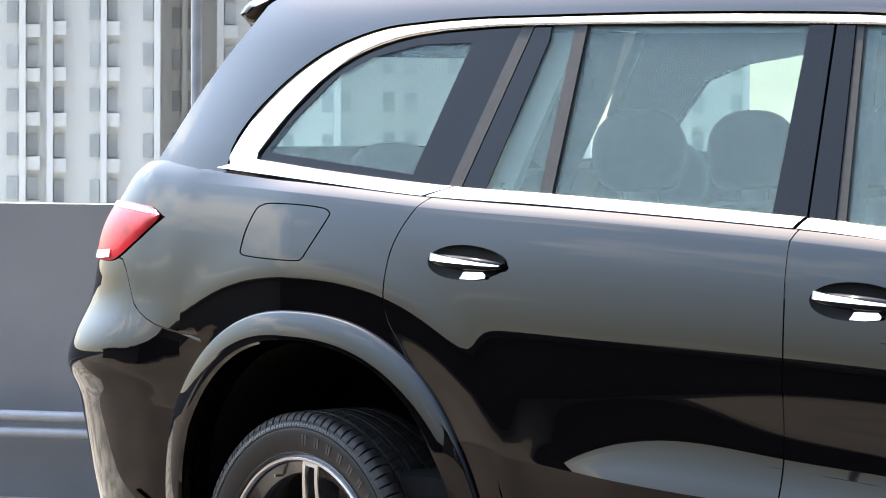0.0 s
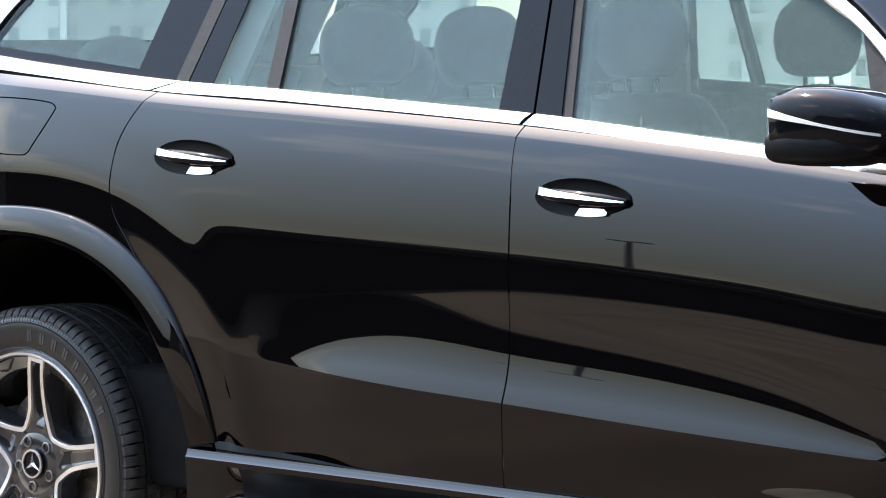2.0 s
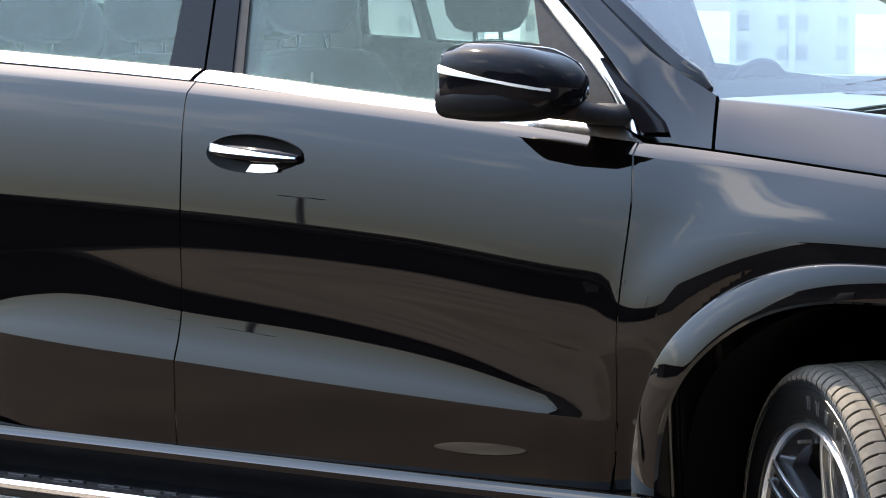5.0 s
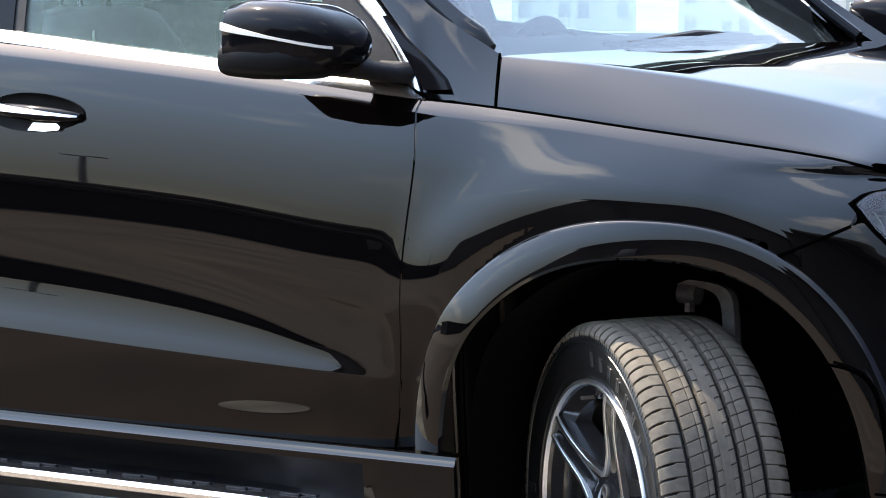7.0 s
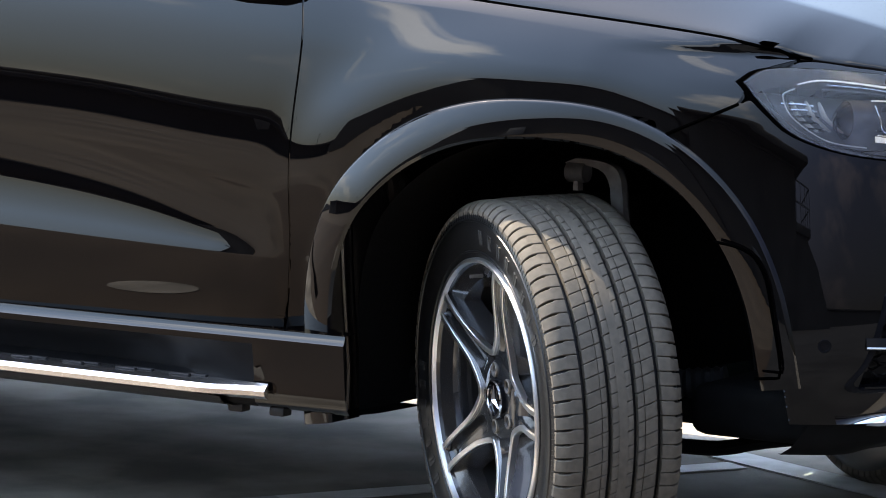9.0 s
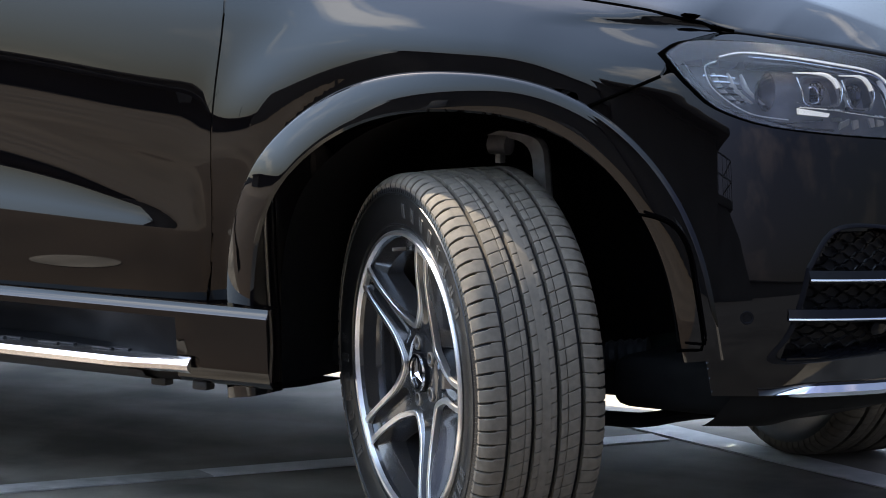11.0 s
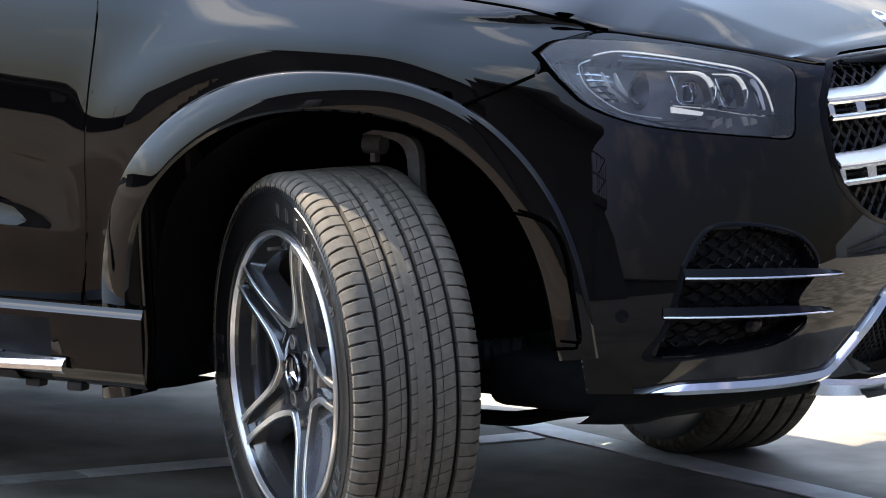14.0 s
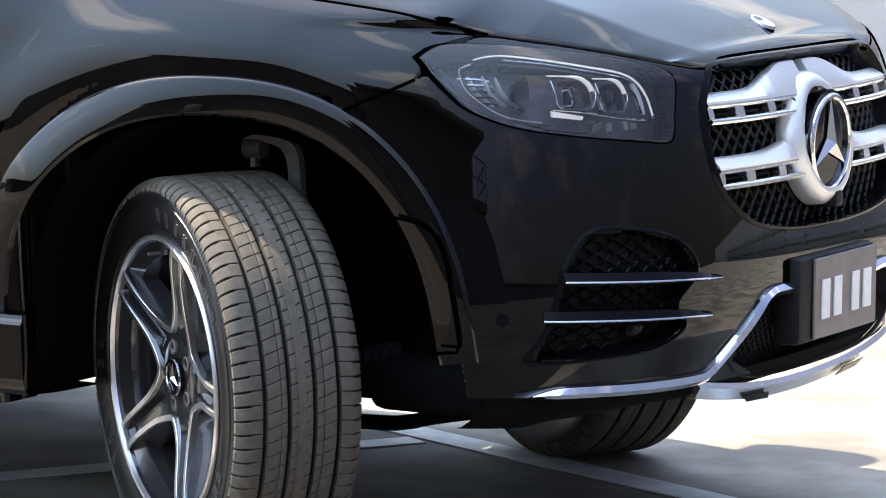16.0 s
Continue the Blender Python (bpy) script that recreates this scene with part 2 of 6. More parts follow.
def belt_z(x):
    return table(x, BELT)


def crease_z(x):
    return table(x, CREASE)


def keys(x):
    """Heights down the flank with the tilt of the surface (degrees, up positive) at each."""
    top = belt_z(x)
    zc = crease_z(x)
    scoop = smooth(0.72, 1.15, x) * (1 - smooth(2.56, 2.72, x))
    z1 = table(x, [(-0.6, 0.96), (0.5, 0.955), (1.6, 0.937), (2.2, 0.908), (2.7, 0.858), (3.6, 0.88)])
    z2 = table(x, [(0.7, 0.745), (0.95, 0.76), (1.28, 0.815), (1.65, 0.792), (2.05, 0.766), (2.35, 0.727), (2.6, 0.665), (2.73, 0.632)])
    zm = 0.5 * (z1 + z2)
    up = 13 * scoop
    down = table(x, [(0.5, -0.5), (1.15, 0.0), (1.4, -0.6), (1.7, -3.2), (2.3, -5.2), (2.68, -6.5), (2.76, -6.0), (2.90, 5.0), (3.1, 5.0)])
    fen = smooth(2.74, 3.30, x)
    low = smooth(2.70, 2.88, x)
    a, b, c = lerp(17, 34, fen), lerp(9.5, 21, fen), lerp(5, 11.5, low)
    sh = smooth(-0.45, 0.0, x)
    out = [(top, lerp(24, 54, sh)), (top - 0.034, lerp(21, 42, sh)), (top - 0.036, a), (lerp(top, z1, 0.45), b), (lerp(top, z1, 0.75), c), (z1, lerp(2.2, 8.5, low)), (zm, down)]
    if scoop > 0.01:
        out += [(z2, 2.2 * scoop - 0.6 * (1 - scoop)), (max(zc + 0.002, lerp(z2, zc, 0.75)), up - 4 * (1 - scoop)), (zc + 0.001, up - 4 * (1 - scoop)), (zc - 0.001, -7)]
    else:
        out += [(z2, -0.6 - 4.4 * smooth(2.6, 2.75, x) * (1 - smooth(2.78, 2.95, x))), (zc + 0.001, -6.5), (zc - 0.001, -7)]
    out += [(0.56, -8), (0.47, -12), (0.40, -25), (0.30, -30)]
    return out


def half_belt(x):
    """Half-width at the belt."""
    return table(x, [(-1.0, 0.74), (-0.8, 0.815), (-0.5, 0.862), (0.0, 0.885), (0.6, 0.893), (1.5, 0.893), (2.3, 0.886), (2.72, 0.876), (2.9, 0.862), (3.3, 0.835), (3.77, 0.775)])


ARCHES = ((0.035, 0.385, 0.57, 0.612), (3.28, 0.385, 0.52, 0.557))
AHEAD = (0.64, 0.51)
ROUND = 2.3


def arch_d(k, x, z):
    """How far outside the wheel opening: 0 on its edge."""
    cx, cz, a, b = ARCHES[k]
    return (abs((x - cx) / (AHEAD[k] if x > cx else a)) ** ROUND + abs((z - cz) / b) ** ROUND) ** (1 / ROUND) - 1


def half(x, z):
    """Half-width of the flank at x and height z."""
    ks = keys(x)
    w = half_belt(x)
    for (za, ta), (zb, tb) in zip(ks, ks[1:]):
        if zb >= za:
            continue
        lo = max(z, zb)
        if lo < za:
            t = (za - lo) / (za - zb)
            tm = lerp(ta, tb, t / 2)
            w += math.tan(math.radians(tm)) * (za - lo)
        if z >= zb:
            break
    if z > ks[0][0]:
        w -= math.tan(math.radians(42)) * (z - ks[0][0])
    # the metal rolls in towards the wheel-arch trims
    for k in (0, 1):
        d = arch_d(k, x, z)
        if d < 0.7:
            w += 0.0035 * math.exp(-((d - 0.20) / 0.10) ** 2) - (0.010 if k else 0.005) * math.exp(-((max(d, 0.0) / (0.085 if k else 0.10)) ** 2))
    if x > 3.36 and z < 1.08:
        w = lerp(w, front_half(x, z), smooth(3.36, 3.62, x) * (1 - smooth(1.05, 1.08, z)))
    return w


NOSE = [(0.20, 3.92), (0.28, 4.03), (0.36, 4.09), (0.45, 4.125), (0.52, 4.145), (0.62, 4.145), (0.80, 4.122), (0.92, 4.092), (1.0, 4.045), (1.08, 3.9)]


def nose_x(y, z):
    """The front fascia: how far forward it stands at y and height z."""
    b = table(z, [(0.2, 0.87), (0.35, 0.92), (0.47, 0.948), (0.6, 0.945), (0.9, 0.909), (1.0, 0.890), (1.08, 0.852)])
    q = min(1.0, abs(y) / b)
    return 3.3 + (table(z, NOSE) - 3.3) * (1 - q ** 3.4) ** (1 / 2.4)


def nose_top(y):
    """Upper edge of the bumper skin, along the bonnet's gap."""
    return table(abs(y), [(0.0, 0.992), (0.33, 0.989), (0.39, 0.973), (0.495, 0.986), (0.607, 1.010), (0.698, 1.030), (0.77, 1.038), (0.84, 0.975), (0.90, 0.935)])


def house(x, z):
    """Half-width of the glasshouse side at x and height z."""
    d = z - belt_z(min(x, 2.77))
    return half_belt(x) - 0.006 - 0.36 * d - 0.9 * max(0.0, z - 1.66) ** 2


TAIL = [(0.25, -1.15), (0.40, -1.19), (0.53, -1.22), (0.75, -1.275), (0.83, -1.295), (0.90, -1.264), (0.97, -1.237), (1.04, -1.212), (1.12, -1.184), (1.20, -1.148), (1.30, -1.06), (1.34, -1.01), (1.40, -0.88)]


def front_half(x, z):
    """Half-width of the front corner at x (inverse of nose_x)."""
    b = table(z, [(0.2, 0.87), (0.35, 0.92), (0.47, 0.948), (0.6, 0.945), (0.9, 0.909), (1.0, 0.890), (1.08, 0.852)])
    q = (x - 3.3) / (table(z, NOSE) - 3.3)
    return b * (1 - min(max(q, 0.0), 1.0) ** 2.4) ** (1 / 3.4)

# ---- mesh helpers ----
def mesh_object(name, verts, faces, mat, parent=None, label="", smooth_on=True, normals=None):
    me = bpy.data.meshes.new(name)
    me.from_pydata([tuple(v) for v in verts], [], [tuple(f) for f in faces])
    me.materials.append(mat)
    if smooth_on:
        me.polygons.foreach_set("use_smooth", [True] * len(me.polygons))
    if normals is not None:
        me.normals_split_custom_set_from_vertices([tuple(n) for n in normals])
    me.update()
    ob = new(name, me)
    if parent:
        ob.parent = parent
    if label:
        tagged(ob, label)
    return ob


def part(name, bm, mat, parent, label="", angle=35):
    me = bpy.data.meshes.new(name)
    bmesh.ops.recalc_face_normals(bm, faces=bm.faces)
    for e in bm.edges:
        if len(e.link_faces) == 2 and e.calc_face_angle(0) > radians(angle):
            e.smooth = False
    for f in bm.faces:
        f.smooth = True
    bm.to_mesh(me)
    bm.free()
    me.materials.append(mat)
    ob = new(name, me)
    ob.parent = parent
    if label:
        tagged(ob, label)
    return ob


def grid_faces(nr, nc, flip=False, base=0, wrap=False):
    out = []
    for i in range(nr - 1):
        for j in range(nc if wrap else nc - 1):
            k = (j + 1) % nc
            f = (base + i * nc + j, base + i * nc + k, base + (i + 1) * nc + k, base + (i + 1) * nc + j)
            out.append(f[::-1] if flip else f)
    return out


def loft(rows, close=False, caps=False):
    """bmesh through rows of points."""
    bm = bmesh.new()
    vs = [[bm.verts.new(p) for p in r] for r in rows]
    n = len(rows[0])
    for a, b in zip(vs, vs[1:]):
        for j in range(n if close else n - 1):
            k = (j + 1) % n
            q = (a[j], a[k], b[k], b[j])
            if len(set(q)) == 4:
                bm.faces.new(q)
    if caps:
        bm.faces.new(vs[0][::-1])
        bm.faces.new(vs[-1])
    return bm


def frame_along(path):
    """Tangents along a polyline."""
    out = []
    for i, p in enumerate(path):
        a, b = path[max(i - 1, 0)], path[min(i + 1, len(path) - 1)]
        out.append((Vector(b) - Vector(a)).normalized())
    return out


def tube(path, r, n=10, caps=True):
    rows = []
    path = [Vector(p) for p in path]
    for i, (p, t) in enumerate(zip(path, frame_along(path))):
        s = t.cross(Vector((0, 0, 1)))
        s = s.normalized() if s.length > 1e-3 else Vector((1, 0, 0))
        u = s.cross(t)
        rr = r[i] if isinstance(r, (list, tuple)) else r
        rows.append([p + rr * (math.cos(k * 2 * math.pi / n) * s + math.sin(k * 2 * math.pi / n) * u) for k in range(n)])
    return loft(rows, True, caps)


def box(c, s, bevel=0.0, seg=2):
    bm = bmesh.new()
    bmesh.ops.create_cube(bm, size=1)
    bmesh.ops.scale(bm, vec=s, verts=bm.verts)
    if bevel:
        bmesh.ops.bevel(bm, geom=bm.edges[:], offset=bevel, segments=seg, profile=0.5, affect="EDGES")
    bmesh.ops.translate(bm, vec=c, verts=bm.verts)
    return bm


def slab(poly, depth):
    """Solid from an outline of 3D points, thickened along depth."""
    bm = bmesh.new()
    a = [bm.verts.new(p) for p in poly]
    b = [bm.verts.new(Vector(p) + Vector(depth)) for p in poly]
    n = len(poly)
    bm.faces.new(a)
    bm.faces.new(b[::-1])
    for i in range(n):
        bm.faces.new((a[i], b[i], b[(i + 1) % n], a[(i + 1) % n]))
    bmesh.ops.triangulate(bm, faces=[f for f in bm.faces if len(f.verts) > 4])
    return bm


def resample(pts, n):
    pts = [Vector(p) for p in pts]
    d = [0.0]
    for a, b in zip(pts, pts[1:]):
        d.append(d[-1] + (b - a).length)
    out = []
    for i in range(n):
        s = d[-1] * i / (n - 1)
        k = 0
        while k < len(d) - 2 and d[k + 1] < s:
            k += 1
        t = (s - d[k]) / max(d[k + 1] - d[k], 1e-9)
        p0, p1, p2, p3 = pts[max(k - 1, 0)], pts[k], pts[k + 1], pts[min(k + 2, len(pts) - 1)]
        m0, m1 = (p2 - p0) * 0.5, (p3 - p1) * 0.5
        out.append(p1 * (1 + 2 * t) * (1 - t) ** 2 + m0 * t * (1 - t) ** 2 + p2 * t * t * (3 - 2 * t) + m1 * t * t * (t - 1))
    return out


# ---- the car ----
car = tagged(new("suv_car"), "large glossy black seven-seat SUV parked on the concrete deck", "car")


def flank_point(x, z, side=-1, off=0.0):
    return Vector((x, side * (half(x, z) + off), z))


def flank_normal(x, z, side=-1):
    h = 0.0007
    wz = (half(x, z + h) - half(x, z - h)) / (2 * h)
    wx = (half(x + 0.006, z) - half(x - 0.006, z)) / 0.012
    return Vector((-wx, side, -wz)).normalized()


STEPS = (3, 1, 8, 5, 5, 5, 6, 6, 1, 1, 6, 5)


def heights(x):
    """Row heights down the flank, closest where it turns."""
    ks = [k[0] for k in keys(x)]
    out = []
    for a, b, n in zip(ks, ks[1:], STEPS):
        for i in range(n):
            out.append(a + (b - a) * i / n)
    out.append(ks[len(STEPS)])
    return out


def flank_panel(name, left, right, low, high, nu, parent, side=-1, label="", z0=None):
    """A body panel bounded by curves left(z), right(z), low(x), high(x)."""
    base = heights(0.5 * (left(1.0) + right(1.0)))
    nr = len(base)
    verts, norms = [], []
    for j in range(nu + 1):
        u = j / nu
        xm = lerp(left(0.9), right(0.9), u)
        col = []
        for i in range(nr):
            x = xm
            for _ in range(3):
                z = heights(x)[i]
                z = min(max(z, low(x) + (nr - 1 - i) * 2e-5), high(x) - i * 2e-5)
                x = lerp(left(z), right(z), u)
            col.append((x, z))
        verts.append(col)
    pts, nms = [], []
    for col in verts:
        for x, z in col:
            pts.append(flank_point(x, z, side))
            nms.append(flank_normal(x, z, side))
    faces = grid_faces(nu + 1, nr, flip=(side > 0))
    # turned-in rim
    rim = [j * nr for j in range(nu + 1)] + [nu * nr + i for i in range(1, nr)] + [j * nr + nr - 1 for j in range(nu - 1, -1, -1)] + [i for i in range(nr - 2, 0, -1)]
    b0 = len(pts)
    for k in rim:
        pts.append(pts[k] - nms[k] * 0.002)
        nms.append(nms[k])
    b1 = len(pts)
    for k in rim:
        pts.append(pts[k] - nms[k] * 0.02)
        nms.append(nms[k])
    m = len(rim)
    for a in range(m):
        b = (a + 1) % m
        f = (b0 + a, b0 + b, b1 + b, b1 + a)
        faces.append(f if side < 0 else f[::-1])
    return mesh_object(name, pts, faces, PAINT, parent, label, normals=nms)


GAP = 0.0022
GAP_R = [(0.30, 0.66), (0.46, 0.655), (0.60, 0.635), (0.75, 0.565), (0.90, 0.455), (0.97, 0.40), (1.004, 0.372), (1.056, 0.354), (1.122, 0.353), (1.175, 0.361), (1.228, 0.387), (1.285, 0.432), (1.31, 0.463), (1.4, 0.54)]
GAP_B = [(0.40, 1.60), (0.479, 1.603), (0.75, 1.620), (1.04, 1.608), (1.224, 1.592), (1.264, 1.597), (1.4, 1.60)]
GAP_A = [(0.40, 2.700), (0.457, 2.702), (0.62, 2.729), (0.877, 2.743), (1.052, 2.751), (1.16, 2.735), (1.3, 2.72)]


def edge(tbl, d):
    return lambda z: table(z, tbl) + d


def arch_z(k, x, grow=0.0):
    cx, cz, a, b = ARCHES[k]
    a = AHEAD[k] if x > cx else a
    q = 1 - abs((x - cx) / (a + grow)) ** ROUND
    return cz + (b + grow) * max(q, 0.0) ** (1 / ROUND) if q > 0 else cz - 0.2


def arch_x(k, z, s, grow=0.0):
    cx, cz, a, b = ARCHES[k]
    a = AHEAD[k] if s > 0 else a
    q = 1 - abs((z - cz) / (b + grow)) ** ROUND
    return cx + s * (a + grow) * max(q, 0.0) ** (1 / ROUND)


def door_low(x):
    return table(x, [(0.6, 0.484), (1.6, 0.476), (2.73, 0.458)])


def seam_z(x):
    return table(x, [(-0.8, 1.115), (-0.733, 1.11), (-0.68, 1.03), (-0.652, 0.995), (-0.55, 0.955), (-0.45, 0.94), (-0.36, 0.922), (-0.3, 0.91)])


def rear_left(z):
    return max(table(z, GAP_R) + GAP, arch_x(0, z, 1, 0.012) if z < 0.96 else 0)


SEAM_H = [(2.70, 1.168), (2.87, 1.157), (3.14, 1.133), (3.6, 1.085), (3.745, 1.055), (3.80, 1.042)]


def fender_top(x):
    return min(belt_z(x) - 0.004, table(x, SEAM_H) - 0.002)


for side, tag in ((-1, "right"), (1, "left")):
    rd = flank_panel("rear_door", rear_left, edge(GAP_B, -GAP), door_low, lambda x: belt_z(x) - 0.006, 46, car, side)
    fd = flank_panel("front_door", edge(GAP_B, GAP), edge(GAP_A, -GAP), door_low, lambda x: belt_z(x) - 0.006, 44, car, side)
    flank_panel("rear_quarter_panel", lambda z: -0.45, edge([(z, x - GAP) for z, x in GAP_R], 0.0), lambda x: max(arch_z(0, x, 0.012), table(x, [(-0.45, 0.945), (-0.36, 0.92), (-0.3, 0.6)])), lambda x: belt_z(x) - 0.004 + 0.018 * (1 - smooth(-0.30, -0.18, x)), 44, car, side)
    flank_panel("rear_bumper_side", lambda z: -0.45, lambda z: max(arch_x(0, z, -1, 0.012), -0.449), lambda x: 0.70, lambda x: seam_z(x) - 0.003, 8, car, side)
    flank_panel("front_fender_rear_edge", edge(GAP_A, GAP), lambda z: max(arch_x(1, z, -1, 0.01), table(z, GAP_A) + 0.02), lambda x: 0.452, lambda x: 0.80, 8, car, side)
    flank_panel("front_fender", edge(GAP_A, GAP), lambda z: table(z, [(0.80, 3.58), (0.905, 3.535), (0.935, 3.605), (0.958, 3.652), (0.975, 3.670), (1.005, 3.674), (1.022, 3.684), (1.034, 3.705), (1.05, 3.746), (1.2, 3.746)]),
                lambda x: max(0.80 if x < arch_x(1, 0.80, -1, 0.01) else 0, arch_z(1, x, 0.012)), fender_top, 60, car, side)

# inner structure behind the gaps
for side in (-1, 1):
    pts = [[flank_point(x, z, side, -0.032) for z in (0.47, 0.5, 0.56, 0.62, 0.7, 0.8, 0.9, 1.0, 1.1, 1.15)] for x in [0.68 + 0.05 * i for i in range(41)]]
    part("door_frame_liner", loft(pts), DARK, car)
    pts = [[flank_point(x, z, side, -0.026) for z in (1.0, 1.05, 1.1, 1.2, 1.27)] for x in [-0.4 + 0.1 * i for i in range(15)]]
    part("quarter_liner", loft(pts), DARK, car)
    part("fender_liner", loft([[Vector((x, side * (half(2.72, z) - 0.035), z)) for z in (0.46, 0.55, 0.7, 0.85, 1.0, 1.12)] for x in (2.66, 2.80)]), DARK, car)


# wheel-arch trims: chamfered lip following each opening
def arch_point(k, t, g):
    """Point on a wheel opening at the angle t, grown by g."""
    cx, cz, a, b = ARCHES[k]
    c, q = math.cos(t), math.sin(t)
    a = AHEAD[k] if c > 0 else a
    return cx + (a + g) * math.copysign(abs(c) ** (2 / ROUND), c), cz + (b + g) * math.copysign(abs(q) ** (2 / ROUND), q)


def arch_trim(k, side, a0, a1, n=90):
    rows = []
    for i in range(n + 1):
        t = radians(lerp(a0, a1, i / n))
        xo, zo = arch_point(k, t, 0.02)
        w = rear_half(xo, zo) if xo < -0.45 else front_half(xo, zo) if xo > 3.58 else half(xo, max(zo, 0.46))
        row = []
        # the face leans out at the rear of the opening and stands upright over its top and front
        f = 0.0120 + 0.0095 * smooth(80, 125, math.degrees(t)) + 0.010 * (1 - smooth(30, 70, math.degrees(t))) if k else 0.0185
        for g, o in ((0.020, -0.014), (0.018, 0.003), (0.0145, 0.0085), (0.0115, 0.0103), (-0.045, f), (-0.052, f), (-0.057, f - 0.006), (-0.062, -0.07)):
            x, z = arch_point(k, t, g)
            row.append(Vector((x, side * (w + o), z)))
        rows.append(row)
    return loft(rows)


def rear_half(x, z):
    """Half-width of the rear corner."""
    w = half(-0.45, max(z, 0.45)) - (0.03 if z < 0.45 else 0)
    s = (half(-0.43, max(z, 0.45)) - half(-0.45, max(z, 0.45))) / 0.02
    w += min(max(s, 0.0), 0.25) * min(x + 0.45, 0.0) * 0.75
    w -= 0.045 * (min(max(z, 0.80), 1.15) - 1.0) * (1 - smooth(-0.62, -0.47, x))
    q = (x + 0.45) / (table(z, TAIL) + 0.45)
    return w * (1 - min(max(q, 0.0), 1.0) ** 4.0) ** (1 / 2.4)


for side in (-1, 1):
    part("rear_arch_trim", arch_trim(0, side, 8, 186), PAINT, car, "gloss black wheel-arch trim", 30)
    part("front_arch_trim", arch_trim(1, side, 5, 187), PAINT, car, "gloss black wheel-arch trim", 30)
    # wheel housings
    for k, (cx, cz, a, b) in enumerate(ARCHES):
        rows = []
        for i in range(41):
            t = radians(lerp(-6 if k == 0 else 9, 186, i / 40))
            x, z = arch_point(k, t, -0.056)
            rows.append([Vector((cx + (x - cx) * f, side * w, cz + (z - cz) * f)) for w, f in ((0.885, 1.0), (0.75, 1.0), (0.60, 1.0), (0.45, 1.0), (0.44, 0.6), (0.44, 0.02))])
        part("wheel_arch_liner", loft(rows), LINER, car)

# rear corner: upper body and bumper
def corner_between(name, lowf, highf, n, mat, out=0.0, q0=0.0, q1=1.0, mirror=True, m=40):
    """Rear corner skin between two height curves."""
    rows = []
    for i in range(n + 1):
        row = []
        for j in range(m + 1):
            s = math.sin(lerp(q0, q1, j / m) * math.pi / 2) ** 0.8
            z = 1.0
            for _ in range(3):
                x = -0.45 + (table(z, TAIL) + 0.45) * s
                z = lerp(lowf(x), highf(x), i / n)
            row.append(Vector((x, -(rear_half(x, z) + out), z)))
        rows.append(row + ([Vector((p.x, -p.y, p.z)) for p in row[-2::-1]] if mirror else []))
    return part(name, loft(rows), mat, car, angle=50)


corner_between("rear_upper_body", lambda x: seam_z(x) + 0.002, lambda x: min(belt_z(x) + 0.014, table(x, [(-1.1, 1.34), (-0.9, 1.345), (-0.7, 1.366), (-0.45, 1.366)])), 20, PAINT)
corner_between("rear_bumper", lambda x: 0.30, lambda x: seam_z(x) - 0.002, 34, PAINT)
shelf = [[Vector((x, s * (rear_half(x, 1.34) - 0.02), 1.335)) for s in (-1, -0.5, 0, 0.5, 1)] for x in (-0.45, -0.55, -0.65, -0.75, -0.85, -0.90)]
part("tailgate_shoulder", loft(shelf), PAINT, car)

# D-pillar, roof rail and roof
LOWER = [(-0.345, 1.335), (-0.345, 1.403), (-0.32, 1.455), (-0.274, 1.51), (-0.174, 1.591), (-0.05, 1.656), (0.102, 1.698), (0.258, 1.713), (0.43, 1.721), (0.591, 1.723), (1.068, 1.725), (1.535, 1.718), (1.75, 1.706), (2.0, 1.672), (2.2, 1.61), (2.35, 1.53), (2.45, 1.462), (2.56, 1.377), (2.645, 1.303), (2.70, 1.245), (2.737, 1.172), (2.80, 1.165), (2.894, 1.154)]
UPPER = [(-0.715, 1.332), (-0.67, 1.391), (-0.62, 1.465), (-0.571, 1.54), (-0.50, 1.63), (-0.446, 1.691), (-0.40, 1.75), (-0.36, 1.782), (-0.1, 1.80), (0.3, 1.808), (1.0, 1.81), (1.5, 1.80), (1.72, 1.785), (1.98, 1.74), (2.22, 1.66), (2.38, 1.57), (2.50, 1.478), (2.629, 1.387), (2.70, 1.338), (2.77, 1.300), (2.853, 1.256)]
foot_w = half(2.894, 1.154) - 0.004


def rearward(pts, side):
    """Outline of the far side's longer quarter window."""
    return pts if side < 0 else [(x - 0.25 * (1 - smooth(-0.1, 0.55, x)), z) for x, z in pts]



for side in (-1, 1):
    rows = []
    lo = resample([(x, 0, z) for x, z in rearward(LOWER, side)], 110)
    hi = resample([(x, 0, z) for x, z in UPPER], 110)
    for a, b in zip(lo, hi):
        row = []
        for i in range(9):
            t = i / 8
            p = a.lerp(b, t)
            w = house(p.x, p.z) + 0.010 - 0.02 * t * t
            # the pillar's root sinks into the quarter panel
            w -= 0.004 * (1 - smooth(1.333, 1.40, p.z)) * (1 - smooth(0.0, 0.5, p.x))
            # the foot of the A-pillar runs smoothly into the bonnet's edge
            k = smooth(2.66, 2.894, a.x)
            w = lerp(w, lerp(foot_w, 0.797, t), k)
            row.append(Vector((p.x, side * w, p.z + k * 0.032 * t * (1 - t))))
        back = row[-1].copy()
        back.y -= side * lerp(0.05, 0.03, smooth(2.5, 2.8, back.x))
        back.z -= 0.022 * smooth(2.4, 2.75, back.x)
        rows.append(row + [back])
    part("roof_side_panel", loft(rows), PAINT, car)
roof = []
